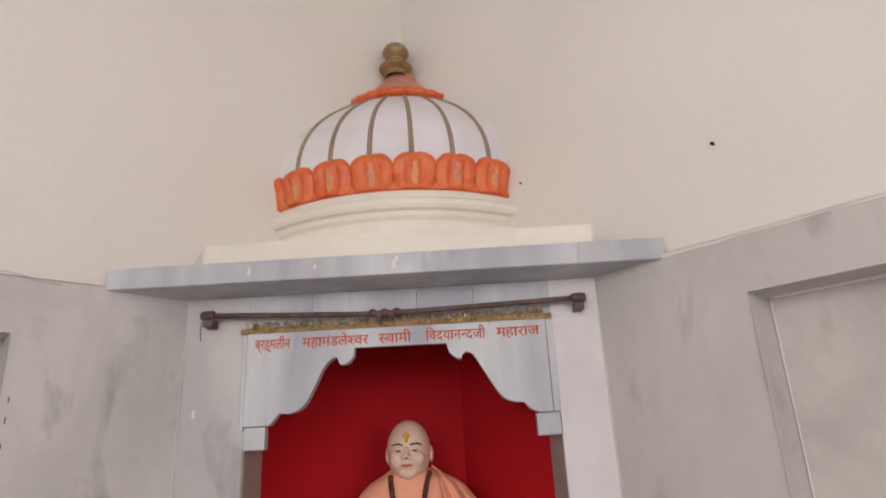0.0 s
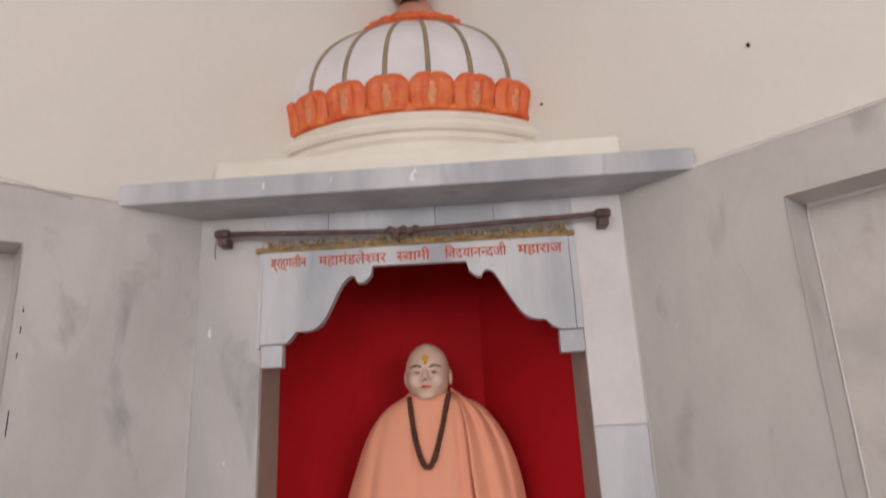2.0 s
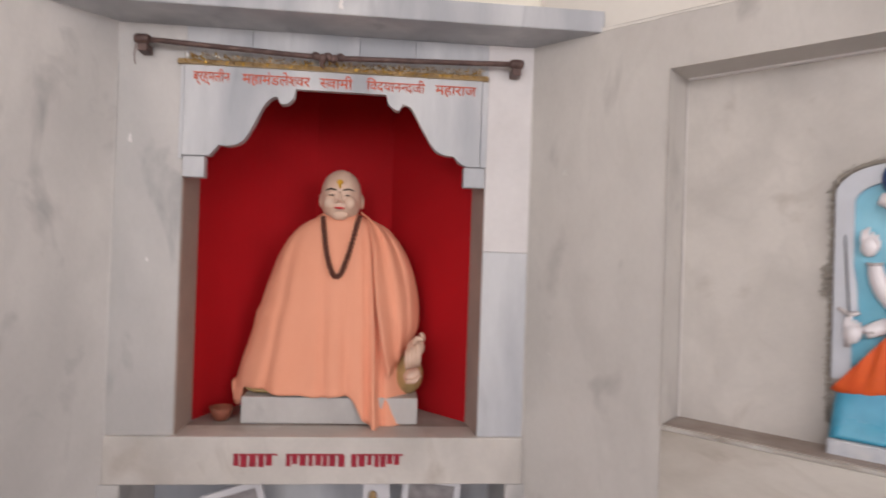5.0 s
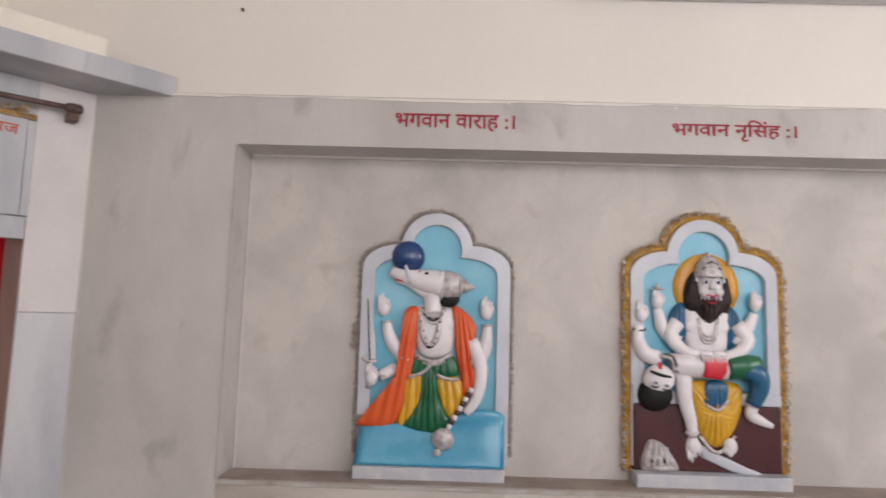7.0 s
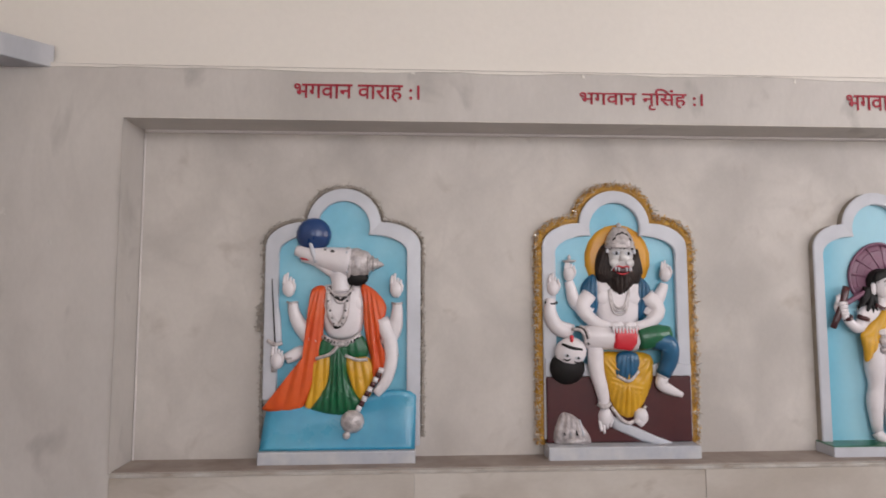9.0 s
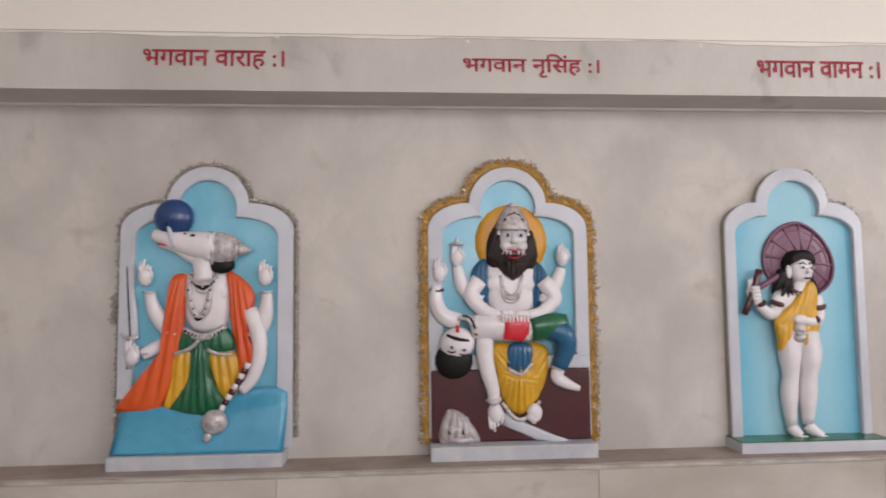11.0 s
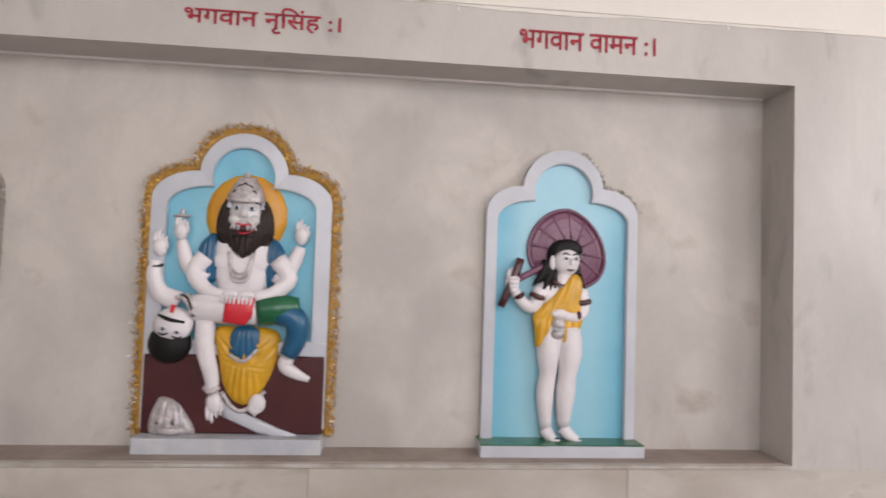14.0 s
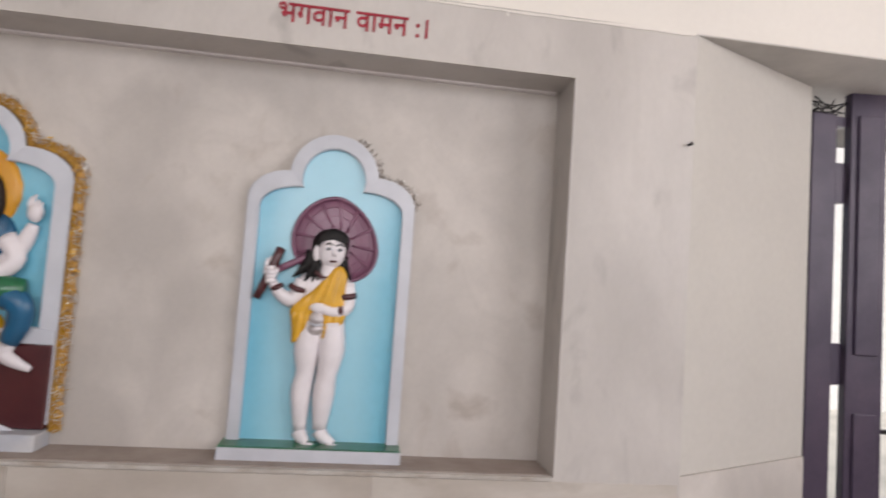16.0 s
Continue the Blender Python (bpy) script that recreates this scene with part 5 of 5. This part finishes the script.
for s in (-1, 1):
    ell(bm, (U0 + s * 0.080, V0 - 0.015, 1.700), (0.010, 0.017, 0.030), FACE)
    ell(bm, (U0 + s * 0.036, V0 - 0.103, 1.685), (0.028, 0.022, 0.030), FACE)
    ell(bm, (U0 + s * 0.030, V0 - 0.118, 1.716), (0.015, 0.007, 0.006), EYE)
    ell(bm, (U0 + s * 0.030, V0 - 0.1235, 1.7135), (0.0095, 0.003, 0.003), INK)
    tube(bm, [(U0 + s * 0.013, V0 - 0.124, 1.733), (U0 + s * 0.034, V0 - 0.122, 1.738), (U0 + s * 0.056, V0 - 0.107, 1.732)], [0.0022, 0.0030, 0.0012], INK, 8, 3)
tube(bm, [(U0, V0 - 0.122, 1.725), (U0, V0 - 0.134, 1.700), (U0, V0 - 0.138, 1.690)], [0.008, 0.013, 0.016], FACE, 12, 3)
for s in (-1, 1):
    ell(bm, (U0 + s * 0.012, V0 - 0.130, 1.688), (0.009, 0.010, 0.007), FACE)
tube(bm, [(U0 - 0.020, V0 - 0.122, 1.6645), (U0, V0 - 0.130, 1.664), (U0 + 0.020, V0 - 0.122, 1.6645)], [0.002, 0.0045, 0.002], LIP, 8, 3)
ell(bm, (U0, V0 - 0.100, 1.638), (0.034, 0.020, 0.020), FACE)
ell(bm, (U0, V0 - 0.121, 1.765), (0.013, 0.006, 0.010), MARK)
ell(bm, (U0, V0 - 0.124, 1.752), (0.006, 0.005, 0.012), MARK)
# seated body, knees, hand and foot
tube(bm, [(U0, V0 + 0.01, 0.946), (U0, V0, 1.20), (U0, V0, 1.45), (U0, V0, 1.58)], [0.22, 0.18, 0.16, 0.06], FACE, 18, 4, 0.6)
ell(bm, (0.60, V0 - 0.02, 1.02), (0.20, 0.10, 0.075), OCHRE)
ell(bm, (1.040, 0.255, 1.020), (0.060, 0.078, 0.080), OCHRE)
ell(bm, (0.50, 0.235, 0.962), (0.085, 0.06, 0.018), OCHRE)
ell(bm, (1.062, 0.165, 1.135), (0.034, 0.028, 0.040), FACE, (0, 25, 0))
for k in range(4):
    tube(bm, [(1.030 + k * 0.014, 0.142, 1.128 + k * 0.010), (1.028 + k * 0.015, 0.118, 1.098 + k * 0.006), (1.032 + k * 0.014, 0.132, 1.060 + k * 0.004)], [0.0095, 0.0095, 0.007], FACE, 8, 3)
tube(bm, [(1.070, 0.16, 1.150), (1.086, 0.14, 1.178), (1.080, 0.135, 1.198)], [0.013, 0.011, 0.007], FACE, 8, 3)
tube(bm, [(1.052, 0.15, 1.150), (1.066, 0.128, 1.178), (1.090, 0.125, 1.170)], [0.011, 0.010, 0.007], FACE, 8, 3)
ell(bm, (1.052, 0.175, 1.030), (0.036, 0.036, 0.026), FACE, (0, -30, 0))
tube(bm, [(1.030, 0.150, 1.010), (1.060, 0.135, 1.014), (1.082, 0.15, 1.034)], [0.010, 0.010, 0.007], FACE, 8, 3)
statue = part("statue", bm, ["face", "ochre", "black", "crimson", "yellow", "face"], m=SH)
tagged(statue, "cream painted statue of a seated bald monk", "statue")

PROFILE = [(1.655, 0.066, 0.064, 0.070), (1.63, 0.100, 0.105, 0.090), (1.60, 0.152, 0.165, 0.105), (1.55, 0.200, 0.215, 0.122), (1.48, 0.240, 0.258, 0.140), (1.40, 0.268, 0.288, 0.152), (1.30, 0.300, 0.308, 0.163), (1.20, 0.318, 0.308, 0.172), (1.10, 0.344, 0.284, 0.182), (1.02, 0.368, 0.300, 0.190), (0.955, 0.394, 0.322, 0.198)]


def robe_at(s, a):
    """A point of the robe: s runs from the neck (0) to the hem (1), a round the body, 0 at the front."""
    p = curve_of_robe(s)
    z, l, r, f = p
    q = math.sin(a)
    side = r if q > 0 else l
    x = side * math.copysign(abs(q) ** 0.92, q)
    c = math.cos(a)
    y = -f * c if c > 0 else -0.10 * c
    grow = max(0.0, s - 0.15)
    pleat = 0.007 * grow * math.sin(x * 34 + 2.0 * s + 0.6) + 0.004 * grow * math.sin(x * 63 - 1.5 + 3 * s)
    deep = -0.055 * grow * math.exp(-((x - 0.085 - 0.055 * s) / 0.013) ** 2) - 0.045 * grow * math.exp(-((x - 0.125 - 0.06 * s) / 0.016) ** 2) + 0.035 * grow * math.exp(-((x - 0.105 - 0.06 * s) / 0.014) ** 2)
    deep -= 0.034 * grow * math.exp(-((x + 0.13 + 0.12 * s) / 0.02) ** 2) + 0.02 * grow * math.exp(-((x - 0.02 - 0.03 * s) / 0.012) ** 2)
    deep -= 0.030 * min(1, s * 5) * (math.exp(-((x + 0.205 + 0.16 * (s - 0.15)) / 0.014) ** 2) if s < 0.55 else 0) * min(1, max(0, (0.55 - s) * 8))
    deep += 0.024 * math.exp(-((x + 0.165 + 0.16 * (s - 0.15)) / 0.022) ** 2) * max(0, 0.55 - s) * 2
    deep += 0.026 * grow * math.exp(-((x - 0.055 - 0.10 * s) / 0.020) ** 2) - 0.03 * grow * math.exp(-((x + 0.055 - 0.02 * s) / 0.016) ** 2)
    soft = 0.030 * grow * noise.noise((x * 7, s * 3.2, 1.0)) + 0.008 * grow * noise.noise((x * 19 + s * 4, s * 7, 4.0))
    if c > 0:
        y -= (pleat * 0.5 + deep * 0.8 + soft) * min(1, c * 2)
    x += 0.012 * grow * noise.noise((0.0, s * 5.0, 7.0 if q > 0 else 2.0)) * abs(q)
    if q < 0 and s > 0.62:  # a fold of cloth steps out below the elbow
        x -= 0.012 * abs(q) * min(1, (s - 0.62) / 0.03)
    if c > 0 and s > 0.7:
        tongue = math.exp(-((x - 0.205) / 0.116) ** 6) * (0.62 + 0.38 * min(1, max(0, (x - 0.09) / 0.10))) * min(1, c * 9)
        z -= 0.118 * tongue * ((s - 0.7) / 0.3) ** 1.3
        y -= 0.045 * tongue * (s - 0.7) / 0.3
        z += (s - 0.7) / 0.3 * (0.004 * math.sin(x * 14) - 0.045 * x - 0.004)
    if s > 0.8:
        z -= 0.075 * math.exp(-((x + 0.372) / 0.022) ** 4) * ((s - 0.8) / 0.2) ** 2
    z += 0.003 * (s ** 6) * math.sin(x * 40)
    return (U0 + x, V0 + y, z)


ROBE = [tuple(p) for p in curve(PROFILE, 4)]


def curve_of_robe(s):
    t = s * (len(ROBE) - 1)
    i = min(int(t), len(ROBE) - 2)
    return [a + (b - a) * (t - i) for a, b in zip(ROBE[i], ROBE[i + 1])]


bm = bmesh.new()
NS, NA = 60, 220
rows = [[bm.verts.new(robe_at(j / NS, math.tau * i / NA)) for i in range(NA)] for j in range(NS + 1)]
for a, b in zip(rows, rows[1:]):
    for i in range(NA):
        bm.faces.new((a[i], a[(i + 1) % NA], b[(i + 1) % NA], b[i]))
robe = part("robe", bm, "robe", m=SH, smooth=True)
robe.modifiers.new("cloth", "SOLIDIFY").thickness = 0.003
# the end of the cloth, thrown over the shoulder and hanging in a point beside the hand
bm, NT, NW = bmesh.new(), 46, 40
left = curve([(0.098, 1.660), (0.118, 1.60), (0.136, 1.52), (0.146, 1.40), (0.160, 1.28), (0.186, 1.14), (0.212, 1.02)], 8)
right = curve([(100, 1.650), (104, 1.60), (106, 1.53), (108, 1.46), (106, 1.38), (102, 1.30), (97, 1.235)], 8)
rows = []
for j in range(NT + 1):
    t = j / NT
    p, q = left[int(t * (len(left) - 1))], right[int(t * (len(right) - 1))]
    row = []
    for i in range(NW + 1):
        w = i / NW
        z = p[1] + (q[1] - p[1]) * w ** 0.8
        s = min(range(160), key=lambda k: abs(curve_of_robe(k / 159)[0] - z)) / 159
        zz, l, r, f = curve_of_robe(s)
        r += 0.016 + 0.012 * max(0, 1.35 - z)
        a0 = math.asin(min(1, (p[0] / r) ** 1.087))
        a = a0 + (radians(q[0]) - a0) * w
        x = r * math.sin(a) ** 0.92
        y = -(f + 0.009 + 0.011 * min(1, t * 3)) * math.cos(a) - 0.020 * math.exp(-(w / 0.06) ** 2) * min(1, t * 4)
        y += (0.012 * math.exp(-((w - 0.13) / 0.05) ** 2) - 0.010 * math.exp(-((w - 0.24) / 0.06) ** 2) + 0.009 * math.exp(-((w - 0.36) / 0.05) ** 2)) * min(1, t * 3)
        y += 0.010 * noise.noise((w * 4, t * 2.5, 3.0)) + 0.002 * math.sin(w * 17 + t * 5)
        y -= 0.016 * math.exp(-(t / 0.12) ** 2) * math.sin(w * 9) ** 2
        row.append(bm.verts.new((U0 + x, V0 + y, z)))
    rows.append(row)
for a, b in zip(rows, rows[1:]):
    for i in range(NW):
        bm.faces.new((a[i], a[i + 1], b[i + 1], b[i]))
fold = part("shawl_end", bm, "robe", robe, "loose pointed end of the cloth", smooth=True)
fold.modifiers.new("cloth", "SOLIDIFY").thickness = 0.004
tagged(robe, "peach cotton robe draped in folds over a statue", "robe")

necklace, bead = thing("bead_necklace", SH, "brown seed bead necklace hung on a robed statue", "necklace"), None
loop = curve([(-0.066, 1.640), (-0.056, 1.58), (-0.040, 1.49), (-0.018, 1.42), (0.0, 1.400), (0.020, 1.42), (0.046, 1.50), (0.066, 1.59), (0.076, 1.640)], 12)
gone, last = 0.0, loop[0]
for p in loop:
    gone += (p - last).length
    last = p
    if gone > 0.0105:
        gone = 0.0
        s = min(range(200), key=lambda k: abs(curve_of_robe(k / 199)[0] - p[1])) / 199
        z, l, r, f = curve_of_robe(s)
        y = -f * math.sqrt(max(0.0, 1 - (p[0] / (r if p[0] > 0 else l)) ** 2))
        if bead is None:
            bead = part("bead", ell(bmesh.new(), (0, 0, 0), (0.0105, 0.010, 0.0095), 0, u=8, v=6), "bead", necklace, m=pose(U0 + p[0], V0 + y - 0.012, p[1]))
        else:
            again = new("bead", bead.data)
            again.parent, again.matrix_basis = necklace, pose(U0 + p[0], V0 + y - 0.010, p[1])

# clay bowl on the niche floor
bm = lathe([(0.001, 0.0), (0.022, 0.0), (0.036, 0.022), (0.044, 0.050), (0.040, 0.050), (0.032, 0.024), (0.018, 0.008), (0.001, 0.007)], 0, 360, 28)
tagged(part("clay_bowl", bm, "clay", m=SH @ pose(0.335, 0.20, FLOOR), smooth=True), "small terracotta bowl on the niche floor", "bowl")


# ---- pictures on the shelf under the sill ----
def picture(u, v, w, h, turn, roll, lean):
    p = thing("framed_picture", SH @ pose(u, v, 0.402 + abs(math.sin(radians(roll))) * w * 0.5, lean, roll, turn), "small white framed grey print leaning on the shelf", "picture", "framed pictures")
    e = 0.024
    for n, a in (("rail", (-w / 2, w / 2, 0, 0.016, h - e, h)), ("rail", (-w / 2, w / 2, 0, 0.016, 0, e)), ("stile", (-w / 2, -w / 2 + e, 0, 0.016, e, h - e)), ("stile", (w / 2 - e, w / 2, 0, 0.016, e, h - e))):
        part(n, box(*a, 0.002), "frame_white", p)
    part("print", box(-w / 2 + e - 0.002, w / 2 - e + 0.002, 0.006, 0.012, e - 0.002, h - e + 0.002), "paper", p, "faded grey print")


picture(0.46, 0.08, 0.22, 0.20, 0, -17, -6)
picture(1.12, 0.10, 0.22, 0.245, -8, 4, -7)
idol = thing("brass_plaque", SH @ pose(0.93, 0.10, 0.401), "small pale plaque with a dull gold ornament", "plaque")
part("board", box(-0.05, 0.05, 0, 0.02, 0, 0.25, 0.004), "frame_white", idol)
bm = bmesh.new()
for k in range(4):
    ell(bm, (0.012 * (-1) ** k, -0.004, 0.06 + k * 0.045), (0.016, 0.008, 0.020), 0)
part("ornament", bm, "gold", idol, "dull gold ornament", True)

# ---- door in the bay ----
gate = thing("purple_door", pose(4.215, 0.30, 0), "dark purple painted double door standing ajar in the bay", "door", kind="structure")
part("frame_post", box(0.0, 0.095, 0.0, 0.07, 0, 2.20, 0.004), "door", gate)
for z0, z1 in ((0.30, 0.50), (1.24, 1.385), (1.885, 2.03), (2.165, 2.20)):
    part("hinge_plate", box(0.0955, 0.150, 0.02, 0.05, z0, z1, 0.003), "door", gate)
leaf = part("leaf", box(0.0, 0.128, 0.0, 0.04, 0.02, 2.36, 0.004), "door", gate, "narrow purple door leaf", m=pose(0.150, 0.0, 0, 0, 0, -8))
part("moulding", box(0.025, 0.105, -0.010, -0.0005, 0.25, 1.15, 0.004), "door", leaf)
part("moulding", box(0.025, 0.105, -0.010, -0.0005, 1.35, 2.2, 0.004), "door", leaf)
part("bolt", box(0.128, 0.155, -0.004, 0.010, 1.085, 1.10, 0.002), "iron", leaf, "dark iron bolt")
other = part("leaf", box(0.0, 0.45, 0.0, 0.04, 0.02, 2.2, 0.004), "door", gate, m=pose(1.08, 0.0, 0, 0, 0, 75))
bm = bmesh.new()
rng = random.Random(4)
for k in range(9):
    a, b = Vector((rng.uniform(0, 0.02), 0.02, rng.uniform(2.2, 2.28))), Vector((rng.uniform(0.09, 0.17), 0.03, rng.uniform(2.2, 2.27)))
    m2 = (a + b) / 2 + Vector((rng.uniform(-0.03, 0.03), -0.01, rng.uniform(-0.03, 0.0)))
    tube(bm, [a, m2, b], [0.003, 0.003, 0.002], 0, 6, 4)
part("wires", bm, "iron", gate, "tangled dark wires over the post")

# ---- nails and marks ----
for x, y, z, r, l in ((-0.018, 0.02, 2.588, 0.006, 0.012), (-0.80, 0.02, 2.742, 0.005, 0.008), (3.58, 0.0, 1.944, 0.006, 0.016)):
    bm = bmesh.new()
    tube(bm, [(0, 0.004, 0), (0, -l * 0.6, 0), (0, -l, 0.001)], [r * 0.7, r * 0.7, r], 0, 8, 2)
    tagged(part("nail", bm, "iron", m=pose(x, y, z)), "dark rusty nail driven into the wall", "nail", "nails in the walls")

# ---- paint splashes, chips and seam marks ----
def splash(parent, m, w, h, paint, lean=0.0):
    bm = bmesh.new()
    ell(bm, (0, 0, 0), (w, 0.0012, h), 0, (0, lean, 0), 10, 6)
    ell(bm, (w * 0.8, 0, -h * 0.7), (w * 0.5, 0.001, h * 0.4), 0, (0, lean, 0), 8, 5)
    part("paint_splash", bm, paint, parent, m=m)


for u, z, w, h in ((0.285, 2.300, 0.004, 0.014), (0.765, 2.298, 0.007, 0.018), (0.775, 2.318, 0.005, 0.009), (0.505, 2.305, 0.003, 0.008)):
    splash(shrine, pose(u, -0.1905, z), w, h, "whitewash", 12)
for u, z, w, h in ((0.05, 1.865, 0.005, 0.016), (0.12, 1.45, 0.003, 0.007)):
    splash(shrine, pose(u, -0.0005, z), w, h, "whitewash", 5)
for x, z, w, h in ((1.49, 2.262, 0.006, 0.005), (2.22, 2.259, 0.004, 0.009), (0.92, 2.265, 0.008, 0.004), (3.02, 2.262, 0.006, 0.006)):
    splash(north, pose(x, -0.0005, z), w, h, "plaster", 20)
for x, z, w, h, lean in ((-0.36, 1.80, 0.010, 0.016, 30), (-0.21, 1.70, 0.006, 0.012, -20), (-0.40, 1.16, 0.008, 0.006, 0), (-0.43, 0.98, 0.005, 0.005, 0)):
    splash(north, pose(x, 0.0007, z), w, h, "soffit", lean)
for z0, z1 in ((1.90, 1.915), (1.84, 1.86), (1.77, 1.785), (1.56, 1.63)):
    part("seam_mark", box(NX - 0.002, NX + 0.0008, -1.5165, -1.5135, z0, z1), "iron", west, "dark open seam beside the recess")
